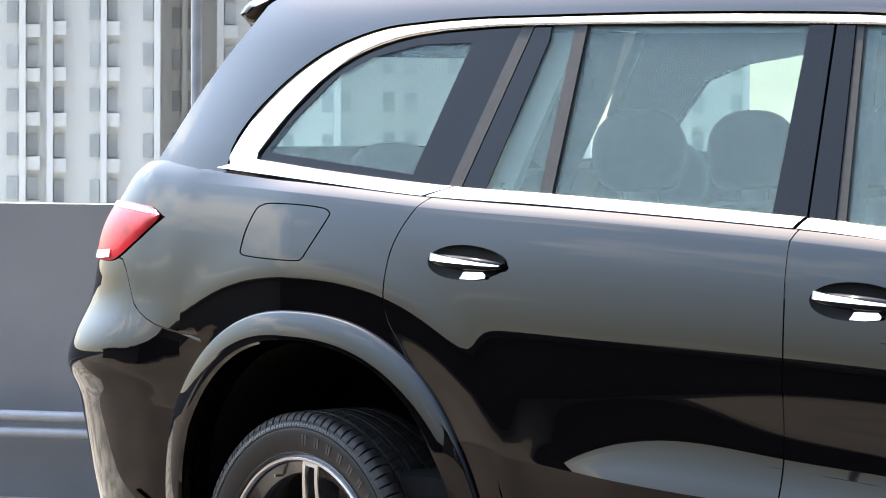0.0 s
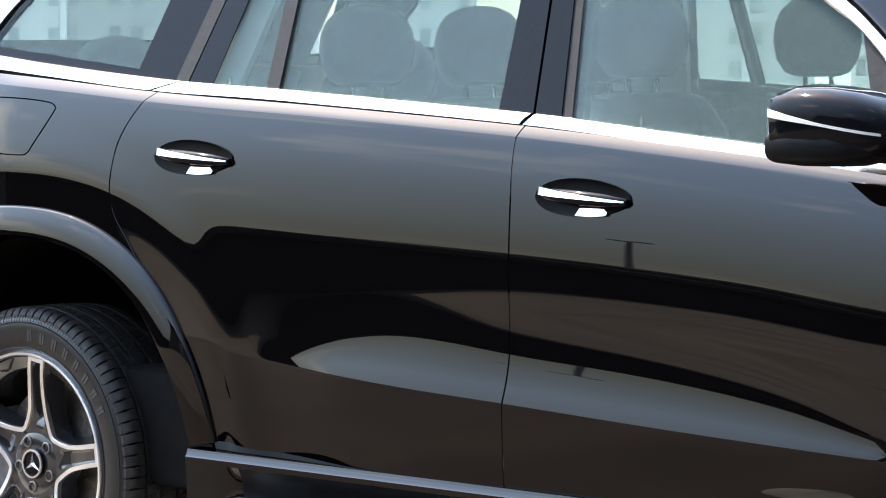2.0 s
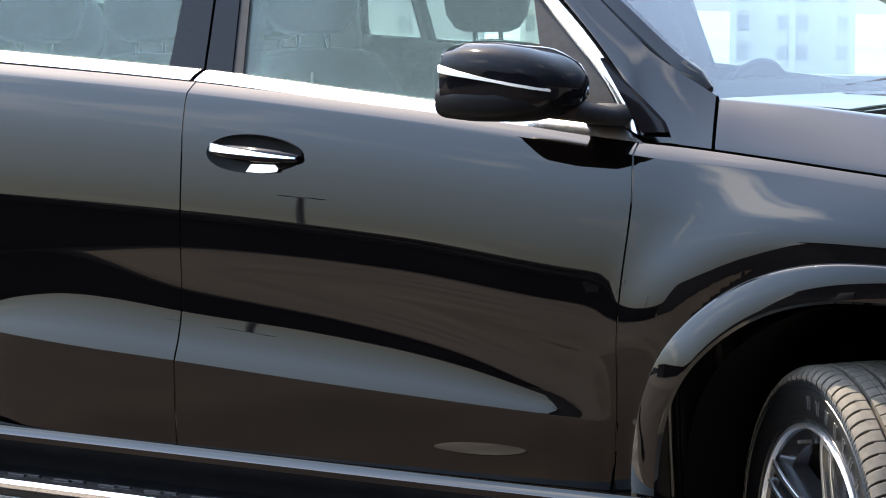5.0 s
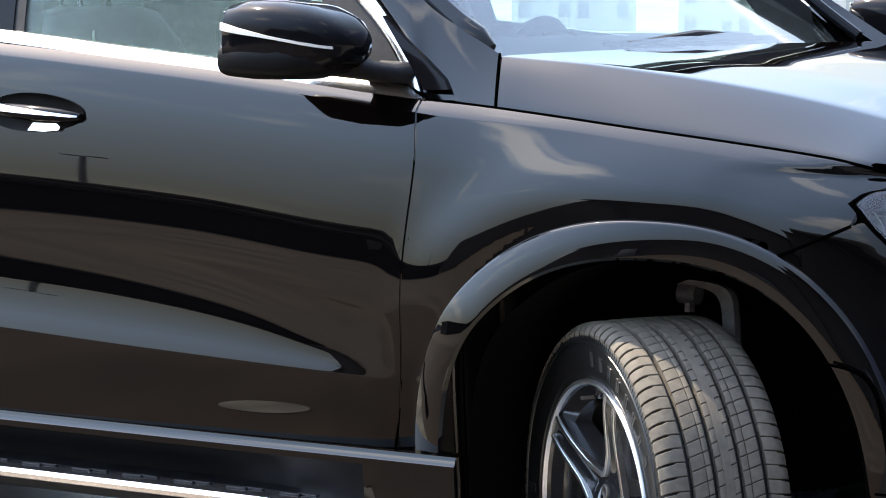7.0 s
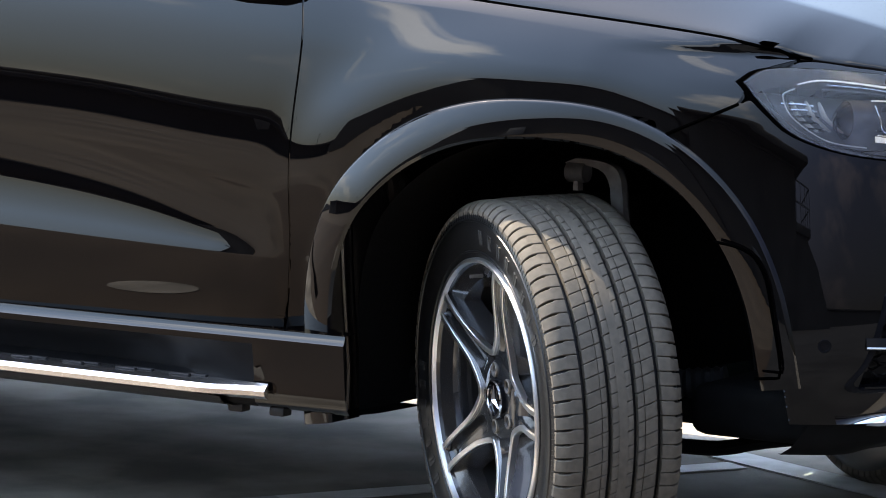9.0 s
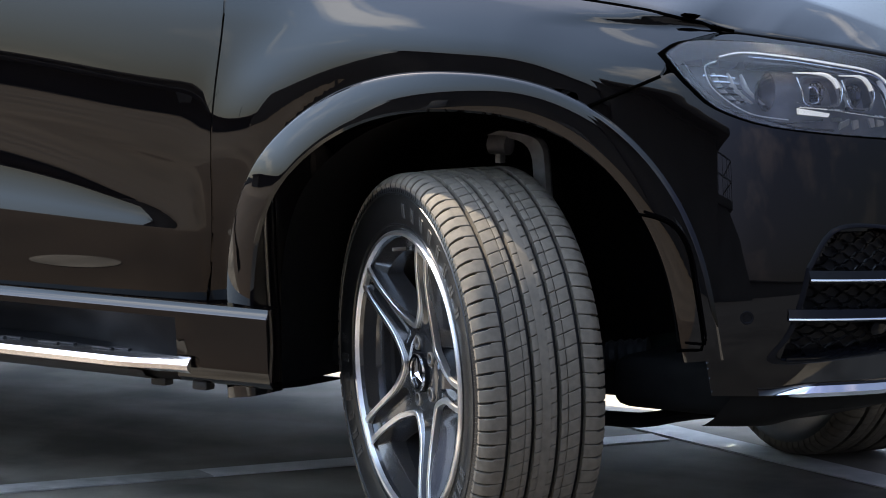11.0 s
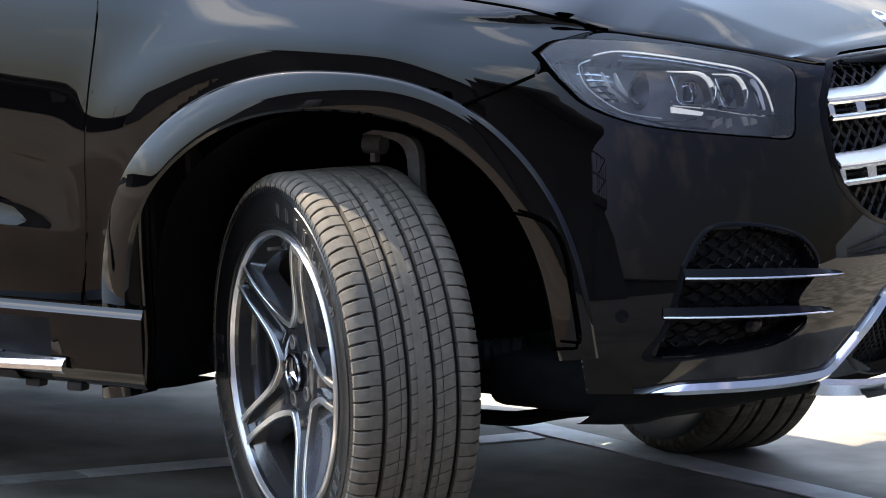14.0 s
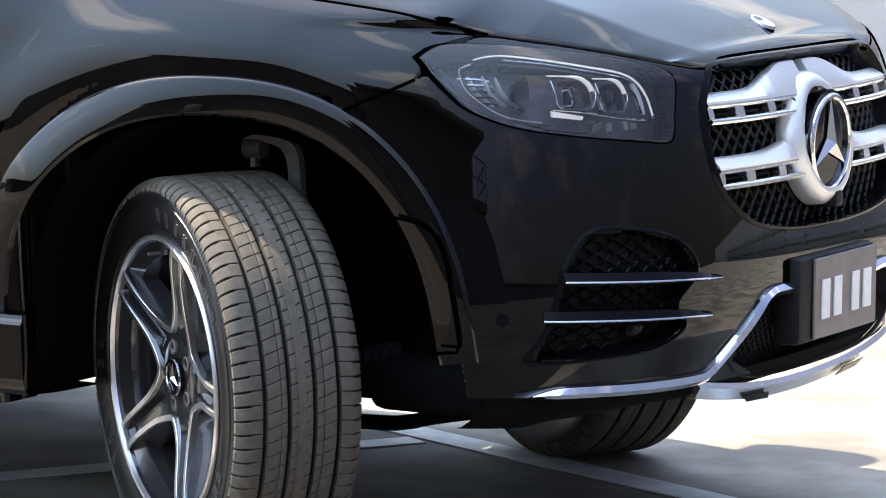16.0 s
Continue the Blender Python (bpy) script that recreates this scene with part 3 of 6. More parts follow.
for x, z in UPPER[7:14]:
    row = []
    for j in range(13):
        s = -1 + j / 6
        w = house(x, z) - 0.012
        row.append(Vector((x, s * w, z + 0.022 * (1 - s * s))))
    roof.append(row)
part("roof", loft(roof), PAINT, car)
# roof spoiler over the tailgate
sp = []
for y, size in [(-0.70, 0.25), (-0.69, 0.65), (-0.67, 0.9)] + [(-0.64 + 0.64 * j / 6, 1.0) for j in range(13)] + [(0.67, 0.9), (0.69, 0.65), (0.70, 0.25)]:
    q = (y / 0.70) ** 2
    prof = [Vector((x, y, z)) for x, z in ((-0.36, 1.792), (-0.48, 1.784), (-0.56 + 0.05 * q, 1.765), (-0.585 + 0.05 * q, 1.738), (-0.53 + 0.04 * q, 1.705), (-0.42, 1.715))]
    mid = sum(prof, Vector()) / len(prof)
    sp.append([mid + (p - mid) * size for p in prof])
part("roof_spoiler", loft(sp, True, True), PAINT, car)
# tailgate: frame round the rear window
tg = lambda y, z: Vector((table(z, [(1.33, -0.80), (1.40, -0.745), (1.70, -0.50), (1.75, -0.45)]) - 0.10 * (1 - (y / 0.75) ** 2), y, z))
hole = [(-0.46, 1.40), (0.46, 1.40), (0.40, 1.64), (-0.40, 1.64)]
rim_o = [(-0.74, 1.33), (0.80, 1.33), (0.74, 1.735), (-0.62, 1.735)]
bm = bmesh.new()
ring = []
for a, b in zip(hole, rim_o):
    ring.append((bm.verts.new(tg(*a)), bm.verts.new(tg(*b))))
for i in range(4):
    (a, b), (c, d) = ring[i], ring[(i + 1) % 4]
    bm.faces.new((a, b, d, c))
part("tailgate_frame", bm, PAINT, car)
part("rear_window", loft([[tg(lerp(-0.6, 0.6, j / 8), z) + Vector((0.008, 0, 0)) for j in range(9)] for z in (1.38, 1.46, 1.54, 1.62, 1.68)]), PANE, car, "dark tinted rear window")


# windows and their trims on the right and left flanks
def on_house(pts, side, off):
    return [Vector((x, side * (house(x, z) + off), z)) for x, z in pts]


def pane(name, pts, mat, side, off=0.0, thick=0.005, label="", parent=None):
    return part(name, slab(on_house(pts, side, off), (0, -side * thick, 0)), mat, parent or car, label)


Q_PANE = [(-0.237, 1.372), (-0.148, 1.487), (-0.024, 1.60), (0.081, 1.649), (0.23, 1.681), (0.582, 1.695), (0.478, 1.322)]
for side in (-1, 1):
    pane("quarter_window", rearward(Q_PANE, side), PANE, side)
    # printed black border
    inner = [(-0.205, 1.394), (-0.165, 1.452), (-0.017, 1.582), (0.10, 1.628), (0.25, 1.656), (0.428, 1.660), (0.345, 1.348)]
    bm = bmesh.new()
    A, B = on_house(rearward(Q_PANE, side), side, 0.0015), on_house(rearward(inner, side), side, 0.0015)
    va, vb = [bm.verts.new(p) for p in A], [bm.verts.new(p) for p in B]
    for i in range(len(A)):
        k = (i + 1) % len(A)
        bm.faces.new((va[i], va[k], vb[k], vb[i]))
    part("window_border", bm, GLOSS, car)
    pane("pillar_seal", [(0.585, 1.70), (0.625, 1.70), (0.523, 1.318), (0.480, 1.318)], MATT, side, 0.004, 0.012)
    pane("rear_door_fixed_window", [(0.625, 1.695), (0.762, 1.696), (0.788, 1.31), (0.523, 1.318)], PANE, side)
    pane("window_border", [(0.625, 1.697), (0.679, 1.697), (0.685, 1.665), (0.605, 1.318), (0.523, 1.318)], GLOSS, side, 0.002, 0.003)
    pane("window_divider", [(0.760, 1.698), (0.800, 1.698), (0.828, 1.306), (0.788, 1.308)], MATT, side, 0.006, 0.014)
    pane("rear_door_window", [(0.799, 1.695), (1.468, 1.687), (1.502, 1.28), (0.826, 1.305)], PANE, side)
    pane("b_pillar_cover", [(1.471, 1.70), (1.541, 1.70), (1.600, 1.272), (1.502, 1.278)], GLOSS, side, 0.006, 0.014)
    pane("b_pillar_cover", [(1.549, 1.70), (1.600, 1.70), (1.680, 1.268), (1.607, 1.272)], GLOSS, side, 0.006, 0.014)
    pane("window_channel", [(1.600, 1.70), (1.622, 1.70), (1.708, 1.266), (1.680, 1.268)], MATT, side, 0.003, 0.012)
    F = [(1.622, 1.690), (1.705, 1.262), (2.241, 1.226), (2.694, 1.192), (2.604, 1.295), (2.399, 1.459), (2.2, 1.58), (1.95, 1.665), (1.75, 1.69)]
    pane("front_door_window", F, PANE, side)
    pane("mirror_sail", [(2.40, 1.455), (2.445, 1.35), (2.55, 1.20), (2.69, 1.193), (2.604, 1.295), (2.51, 1.371)], MATT, side, 0.004, 0.012)
    # bright trim all round the side glass, wider round the rear corner
    OUT = [(-0.15, 1.345), (-0.335, 1.360), (-0.336, 1.403), (-0.31, 1.451), (-0.266, 1.505), (-0.168, 1.585), (-0.045, 1.65), (0.104, 1.692), (0.258, 1.707), (0.43, 1.715), (0.591, 1.717), (1.068, 1.719), (1.535, 1.712), (1.75, 1.70), (2.0, 1.663), (2.2, 1.60), (2.35, 1.52), (2.439, 1.46), (2.549, 1.377), (2.635, 1.301), (2.69, 1.242), (2.728, 1.178)]
    INN = [(-0.12, 1.364), (-0.237, 1.374), (-0.231, 1.40), (-0.196, 1.447), (-0.152, 1.497), (-0.074, 1.568), (0.028, 1.627), (0.156, 1.666), (0.288, 1.685), (0.44, 1.694), (0.60, 1.698), (1.078, 1.697), (1.543, 1.69), (1.75, 1.68), (1.98, 1.645), (2.17, 1.585), (2.31, 1.51), (2.399, 1.459), (2.511, 1.371), (2.604, 1.295), (2.66, 1.238), (2.692, 1.195)]
    o2, i2 = resample([(x, 0, z) for x, z in rearward(OUT, side)], 120), resample([(x, 0, z) for x, z in rearward(INN, side)], 120)
    rows = []
    for a, b in zip(o2, i2):
        row = []
        for t, o in ((0, 0.0), (0.0, 0.008), (0.15, 0.0125), (0.5, 0.014), (0.85, 0.0125), (1, 0.009), (1, 0.0)):
            p = a.lerp(b, t)
            row.append(Vector((p.x, side * (house(p.x, p.z) + o), p.z)))
        rows.append(row)
    part("window_chrome_trim", loft(rows), SATIN, car, "satin chrome window surround", 60)
    BOT = [(-0.333, 1.361), (0.089, 1.330), (0.457, 1.306), (0.871, 1.293), (1.588, 1.261), (2.001, 1.230), (2.247, 1.211), (2.728, 1.173)]
    TOP = [(-0.237, 1.377), (0.081, 1.350), (0.488, 1.324), (0.865, 1.311), (1.583, 1.279), (1.994, 1.249), (2.234, 1.231), (2.69, 1.194)]
    o2, i2 = resample([(x, 0, z) for x, z in BOT], 500), resample([(x, 0, z) for x, z in TOP], 500)
    rows = []
    cuts = []
    for a, b in zip(o2, i2):
        row = []
        for t, o in ((-0.42, -0.004), (-0.42, 0.0178), (-0.2, 0.0182), (0.25, 0.0180), (0.8, 0.0145), (1, 0.008), (1, -0.004)):
            p = a.lerp(b, t)
            row.append(Vector((p.x, side * (house(p.x, p.z) + o), p.z)))
        rows.append(row)
    for x0, x1 in ((-9, 0.4575), (0.4635, 1.5925), (1.5985, 9)):
        seg = [r for r in rows if x0 < r[3].x < x1]
        part("belt_chrome_trim", loft(seg, False), SATIN, car, "satin chrome belt strip", 60)

# door handles: oval bowl, body-coloured grip with a bright blade, key plate
def handle(cx, cz, side):
    def sp(dx, dz, off):
        return flank_point(cx + dx, cz + dz, side, off)
    rows = []
    for r, o in ((1.0, -0.002), (0.985, 0.0015), (0.95, 0.0012), (0.8, -0.0005), (0.5, -0.001), (0.02, -0.0012)):
        rows.append([sp(0.131 * r * math.cos(a) , (0.040 * r) * math.sin(a) * (1 - 0.12 * math.cos(a)), o + 0.003) for a in [k * 2 * math.pi / 36 for k in range(36)]])
    door = part("door_handle", loft(rows, True), BOWL, car, "gloss black recessed door handle")
    rows = []
    for i in range(25):
        t = i / 24
        x = lerp(-0.116, 0.124, t)
        bow = math.sin(math.pi * min(1, max(0, t))) ** 0.6
        hgt = 0.015 * (0.45 + 0.55 * math.sin(math.pi * t) ** 0.5)
        zc = lerp(0.006, -0.005, t)
        rows.append([sp(x, zc + hgt * math.sin(a), 0.004 + 0.022 * bow + 0.010 * math.cos(a)) for a in [k * 2 * math.pi / 12 for k in range(12)]])
    part("grip", loft(rows, True, True), GLOSS, door)
    rows = []
    for i in range(25):
        t = i / 24
        x = lerp(-0.112, 0.122, t)
        bow = math.sin(math.pi * t) ** 0.6
        h = lerp(0.0092, 0.0022, t)
        zc = lerp(0.011, -0.004, t)
        rows.append([sp(x, zc + dz * h, 0.0165 + 0.022 * bow + o) for dz, o in ((-1, -0.006), (-0.9, 0.0), (0.9, -0.0005), (1, -0.006))])
    part("blade", loft(rows, True, True), CHROME, door, "bright chrome blade")
    part("key_cover", slab([sp(dx, dz, 0.004) for dx, dz in ((-0.012, -0.0375), (0.000, -0.021), (0.064, -0.0205), (0.074, -0.028), (0.070, -0.0345), (0.03, -0.0385))], (0, side * 0.004, 0)), CHROME, door)


for side in (-1, 1):
    handle(0.625, 1.151, side)
    handle(1.804, 1.108, side)

# fuel flap: a thin recessed seam
FLAP = [(-0.21, 1.151), (-0.192, 1.142), (-0.09, 1.137), (0.022, 1.136), (0.045, 1.142), (0.06, 1.16), (0.117, 1.242), (0.115, 1.256), (0.09, 1.264), (0.0, 1.270), (-0.111, 1.271), (-0.145, 1.266), (-0.171, 1.253), (-0.20, 1.20)]
loop = resample([(x, 0, z) for x, z in FLAP + FLAP[:1]], 90)
part("fuel_flap_seam", tube([flank_point(p.x, p.z, -1, 0.0002) for p in loop], 0.0016, 6), SEAM, car)

# sills and running boards
for side in (-1, 1):
    def sill_row(x, lo, hi):
        k = smooth(0.72, 1.0, x) * (1 - smooth(2.20, 2.72, x))
        e = smooth(0.72, 0.88, x) * (1 - smooth(2.50, 2.70, x))
        prof = [(0.93, 0.484), (0.9735, 0.482), (0.977, 0.469), (0.981, 0.464), (0.980, 0.452), (lerp(0.979, 0.955, k), 0.440), (lerp(0.977, 0.915, k), 0.415), (lerp(0.975, 0.91, k), 0.385), (lerp(0.973, 0.965, k), 0.366), (lerp(0.972, 0.99, e), 0.358), (lerp(0.966, 0.985, e), 0.335), (0.955, 0.325), (0.85, 0.318), (0.70, 0.315)]
        return [Vector((x, side * (w - 0.012 * smooth(2.2, 2.9, x)), z)) for w, z in prof[lo:hi]]

    part("sill_cover", loft([sill_row(lerp(0.625, 2.875, i / 60), 0, 5) for i in range(61)]), PAINT, car, "gloss black side sill", 28)
    part("sill_recess", loft([sill_row(lerp(0.80, 2.66, i / 50), 4, 14) for i in range(51)]), SILLM, car, "matt black sill recess", 50)
    part("sill_end", loft([sill_row(lerp(0.625, 0.80, i / 12), 4, 14) for i in range(13)]), PAINT, car, "", 50)
    part("sill_end", loft([sill_row(lerp(2.66, 2.875, i / 12), 4, 14) for i in range(13)]), PAINT, car, "", 50)
    rows = []
    for i in range(49):
        x = lerp(0.80, 2.70, i / 48)
        c = 0.006 * smooth(0.80, 0.95, x) - 0.030 * smooth(2.55, 2.70, x)
        n = 0.026 * smooth(2.35, 2.68, x)
        rows.append([Vector((x, side * w, z)) for w, z in ((0.945 + n, 0.376), (0.985 + c * 0.5, 0.374), (1.003 + c, 0.370), (1.010 + c, 0.362), (1.008 + c, 0.352), (0.990 + c * 0.7, 0.345), (0.945 + n, 0.350))])
    step = part("running_board", loft(rows, True, True), SATIN, car, "brushed aluminium running board")
    for i in range(12):
        x = 1.0 + 0.135 * i
        for d in (0.0, 0.035):
            part("rubber_stud", box((x + d, side * (0.972 - d * 0.3), 0.3765), (0.05, 0.012, 0.005), 0.002, 1), MATT, step)
    part("lower_sill", loft([[Vector((x, side * w, z)) for w, z in ((0.998, 0.346), (0.985, 0.332), (0.95, 0.322), (0.85, 0.318))] for x in (0.84, 1.2, 1.8, 2.4, 2.60)]), MATT, car)
    for x in (2.60, 2.70):
        part("jacking_point", box((x, side * 0.93, 0.317), (0.036, 0.03, 0.018), 0.004), MATT, car)
part("underbody", box((1.55, 0, 0.357), (4.6, 1.3, 0.06), 0.02), DARK, car)
part("floor_pan", box((1.35, 0, 0.50), (2.4, 1.72, 0.28), 0.03), DARK, car)

# A-pillar corner and the seam ahead of it
for side in (-1, 1):
    part("pillar_corner_seal", slab([Vector((x, side * w, z)) for x, w, z in ((2.61, 0.852, 1.325), (2.737, 0.884, 1.183), (2.79, 0.880, 1.186), (2.775, 0.872, 1.205))], (0, -side * 0.02, 0)), GLOSS, car)
    wb = half(2.894, 1.154) - 0.004
    part("bonnet_seam", tube([(lerp(2.896, 2.855, t), side * (lerp(wb, 0.797, t) + 0.0005), lerp(1.154, 1.255, t + 0.32 * t * (1 - t))) for t in [q / 12 for q in range(13)]], 0.0030, 6), SEAM, car)

# bonnet
def nose(y, z, o=0.0):
    h = 0.004
    nx = Vector((1, -(nose_x(y + h, z) - nose_x(y - h, z)) / (2 * h), -(nose_x(y, z + h) - nose_x(y, z - h)) / (2 * h))).normalized()
    return Vector((nose_x(y, z), y, z)) + nx * o


EDGE = []
for i in range(60):
    y = lerp(0.80, 0.30, i / 59)
    z = nose_top(y) + 0.006
    EDGE.append((nose_x(y, z) + 0.001, y, z))


def bonnet_edge(x):
    """Half-width and height of the bonnet's edge at x."""
    if x <= 3.72:
        z = table(x, SEAM_H)
        return half(x, z) - 0.004, z
    e = min(EDGE, key=lambda q: abs(q[0] - x))
    k = smooth(3.70, 3.78, x)
    z = table(x, SEAM_H)
    w = half(min(x, 3.76), table(min(x, 3.76), SEAM_H)) - 0.004
    return lerp(w, e[1], k), lerp(z, e[2], k)


rows = []
for n in range(64):
    x = lerp(2.872, 4.015, (n / 63) ** 0.8)
    k = smooth(3.55, 4.06, x)
    seam_w, seam_h = bonnet_edge(x)
    cr_w = min(table(x, [(2.87, 0.795), (3.05, 0.762), (3.3, 0.712), (3.6, 0.64), (3.8, 0.57), (3.95, 0.47), (4.045, 0.33)]), seam_w - 0.03)
    cr_h = table(x, [(2.87, 1.252), (3.05, 1.240), (3.3, 1.213), (3.5, 1.180), (3.7, 1.132), (3.85, 1.085), (3.97, 1.03), (4.045, 0.994)])
    mid_h = table(x, [(2.87, 1.256), (3.05, 1.247), (3.3, 1.226), (3.5, 1.198), (3.7, 1.156), (3.85, 1.110), (3.97, 1.05), (4.045, 0.999)])
    half_row = [(seam_w - 0.004, seam_h - 0.014), (seam_w, seam_h - 0.002), (seam_w - 0.001, seam_h)]
    half_row += [(lerp(seam_w, cr_w, t), lerp(seam_h, cr_h, t + 0.32 * t * (1 - t))) for t in (0.1, 0.2, 0.32, 0.45, 0.58, 0.7, 0.8, 0.88, 0.94, 0.98)]
    for i in range(1, 33):
        t = i / 32
        bulge = 0.004 * math.exp(-((t - 0.42) / 0.18) ** 2) * (1 - k) * smooth(2.95, 3.5, x)
        half_row.append((cr_w * (1 - t), lerp(cr_h, mid_h, math.sin(t * math.pi / 2)) + bulge))
    row = []
    for w, z in half_row:
        dx = lerp(0.026, -0.015, min(1, max(0, (seam_w - w) / (seam_w - cr_w)))) * (1 - smooth(2.87, 3.05, x))
        row.append(Vector((x + dx, -w, z - 0.115 * max(dx, 0))))
    rows.append(row + [Vector((p.x, -p.y, p.z)) for p in row[-2::-1]])
def lip(t):
    """Row running from the last one to the edge above the grille."""
    out = []
    for p in rows[63]:
        z = nose_top(p.y) + 0.006
        e = Vector((max(nose_x(p.y, z) + 0.001, p.x - 0.02), p.y, z))
        q = p.lerp(e, t)
        q.z += 0.012 * t * (1 - t)
        out.append(q)
    return out


rows += [lip(t) for t in (0.25, 0.5, 0.75, 0.92, 1.0)] + [[p + Vector((-0.006, 0, -0.012)) for p in lip(1.0)]]
part("bonnet", loft(rows), PAINT, car, "", 60)
part("bonnet_front_seal", tube([nose(y, nose_top(y) + 0.001, -0.006) for y in [lerp(-0.77, 0.77, i / 90) for i in range(91)]], 0.006, 6), SEAM, car)
for side in (-1, 1):
    part("fender_gap", tube([Vector((x, side * (bonnet_edge(x)[0] + 0.003), bonnet_edge(x)[1] - 0.001)) for x in [lerp(2.74, 3.76, i / 60) for i in range(61)]], 0.0036, 6), SEAM, car)
# bonnet underside shadow gap filler
part("bonnet_gap_seal", loft([[Vector((x, s * (table(x, [(2.87, 0.852), (3.3, 0.82), (3.6, 0.78), (3.745, 0.75)])), z)) for z in (1.0, table(x, [(2.87, 1.15), (3.14, 1.126), (3.6, 1.078), (3.76, 1.045)]))] for x in (2.87, 3.0, 3.2, 3.4, 3.6, 3.74) for s in (-1,)]), DARK, car)

# windscreen and cowl
rows = []
for i in range(9):
    t = i / 8
    row = []
    for j in range(17):
        s = -1 + j / 8
        w = lerp(0.745, 0.62, t)
        x = lerp(2.80, 1.95, t) + 0.10 * (1 - s * s) * (1 - 0.3 * t) - 0.03
        row.append(Vector((x, s * w, lerp(1.235, 1.735, t) + 0.02 * (1 - s * s) * t)))
    rows.append(row)
part("windscreen", loft(rows), WSCREEN, car, "clear green-tinted windscreen")
part("scuttle", box((2.80, 0, 1.215), (0.16, 1.44, 0.05), 0.015), MATT, car)
dash = [[Vector((x, s * 0.70, z + 0.022 + 0.03 * (1 - s * s))) for s in [-1 + j / 5 for j in range(11)]] for x, z in ((2.82, 1.20), (2.65, 1.215), (2.45, 1.215), (2.25, 1.20), (2.10, 1.15), (2.05, 1.0), (2.10, 0.8))]
part("dashboard", loft(dash), CABIN, car)
for side in (-1, 1):
    # A-pillar inner face and black outer edge of the windscreen
    path = [(2.80, side * 0.745, 1.262), (2.70, side * 0.745, 1.325), (2.5, side * 0.735, 1.468), (2.2, side * 0.70, 1.65), (1.96, side * 0.66, 1.745)]
    part("windscreen_pillar", tube(resample(path, 20), [0.012] + [0.026 if side < 0 else 0.013] * 19, 10), GLOSS if side > 0 else PAINT, car)
wip = part("wiper", tube([(2.80, -0.25, 1.262), (2.79, 0.05, 1.275), (2.775, 0.30, 1.268)], [0.007, 0.012, 0.008], 8), MATT, car, "black wiper arm on the windscreen base")
part("blade", box((2.765, 0.1, 1.263), (0.012, 0.75, 0.012), 0.003), MATT, wip)

# door mirrors
for side in (-1, 1):
    C = Vector((2.575 if side < 0 else 2.80, side * 1.045, 1.282))
    mirror = tagged(new("door_mirror"), "gloss black door mirror")
    mirror.parent = car
    def ring(x, hy, hz, dy=0.0, dz=0.0, n=64, e=0.66):
        out = []
        for k in range(n):
            a = k * 2 * math.pi / n
            c, s = math.cos(a), math.sin(a)
            out.append(C + Vector((x, dy + hy * math.copysign(abs(c) ** e, c), dz + hz * math.copysign(abs(s) ** e, s))))
        return out
    part("housing", loft([ring(-0.145, 0.090, 0.062, 0.0, 0.0), ring(-0.135, 0.100, 0.071), ring(-0.09, 0.108, 0.078, 0, 0.001), ring(-0.02, 0.106, 0.076, 0, 0.0), ring(0.04, 0.096, 0.066, 0, -0.002), ring(0.085, 0.080, 0.050, 0, -0.006), ring(0.112, 0.055, 0.030, 0, -0.010), ring(0.122, 0.018, 0.010, 0, -0.012)], True, True), GLOSS, mirror)
    part("lower_shell", loft([ring(-0.150, 0.094, 0.036, 0, -0.042), ring(-0.09, 0.1105, 0.038, 0, -0.043), ring(-0.0, 0.107, 0.036, 0, -0.043), ring(0.06, 0.086, 0.026, 0, -0.040), ring(0.11, 0.04, 0.012, 0, -0.030)], True, True), SILLM, mirror, "matt black lower shell")
    rows = []
    for i in range(21):
        t = i / 20
        a = lerp(-0.14, 0.105, t)
        wv = table(a, [(-0.145, 0.090), (-0.135, 0.100), (-0.09, 0.108), (-0.02, 0.106), (0.04, 0.096), (0.085, 0.080), (0.112, 0.055)]) - 0.007
        hh = lerp(0.0085, 0.0030, smooth(0.0, 0.6, t))
        zc = lerp(0.022, -0.014, t)
        rows.append([C + Vector((a, side * (wv + o + 0.010), zc + dz * hh)) for dz, o in ((-1, -0.012), (-0.8, 0.001), (0.8, 0.001), (1, -0.012))])
    part("indicator_strip", loft(rows, True, True), SILVER, mirror, "clear indicator strip")
    part("mirror_glass", box(C + Vector((-0.149, 0, 0.0)), (0.004, 0.15, 0.10), 0.001, 1), CHROME, mirror)
    foot = []
    for t, x0, x1, z0, z1 in ((0, 0.0, 0.085, -0.072, -0.030), (0.35, 0.02, 0.10, -0.078, -0.042), (0.7, 0.035, 0.115, -0.084, -0.050), (1.0, 0.02, 0.13, -0.090, -0.045)):
        y = lerp(0.045, 0.185, t)
        foot.append([C + Vector((x, -side * y, z)) for x, z in ((x0, z0), (x1, z0), (x1 + 0.008, lerp(z0, z1, 0.5)), (x1 - 0.01, z1), (x0 + 0.02, z1), (x0, lerp(z0, z1, 0.5)))])
    part("mirror_foot", loft(foot, True, True), MATT, mirror, "black mirror foot", 70)

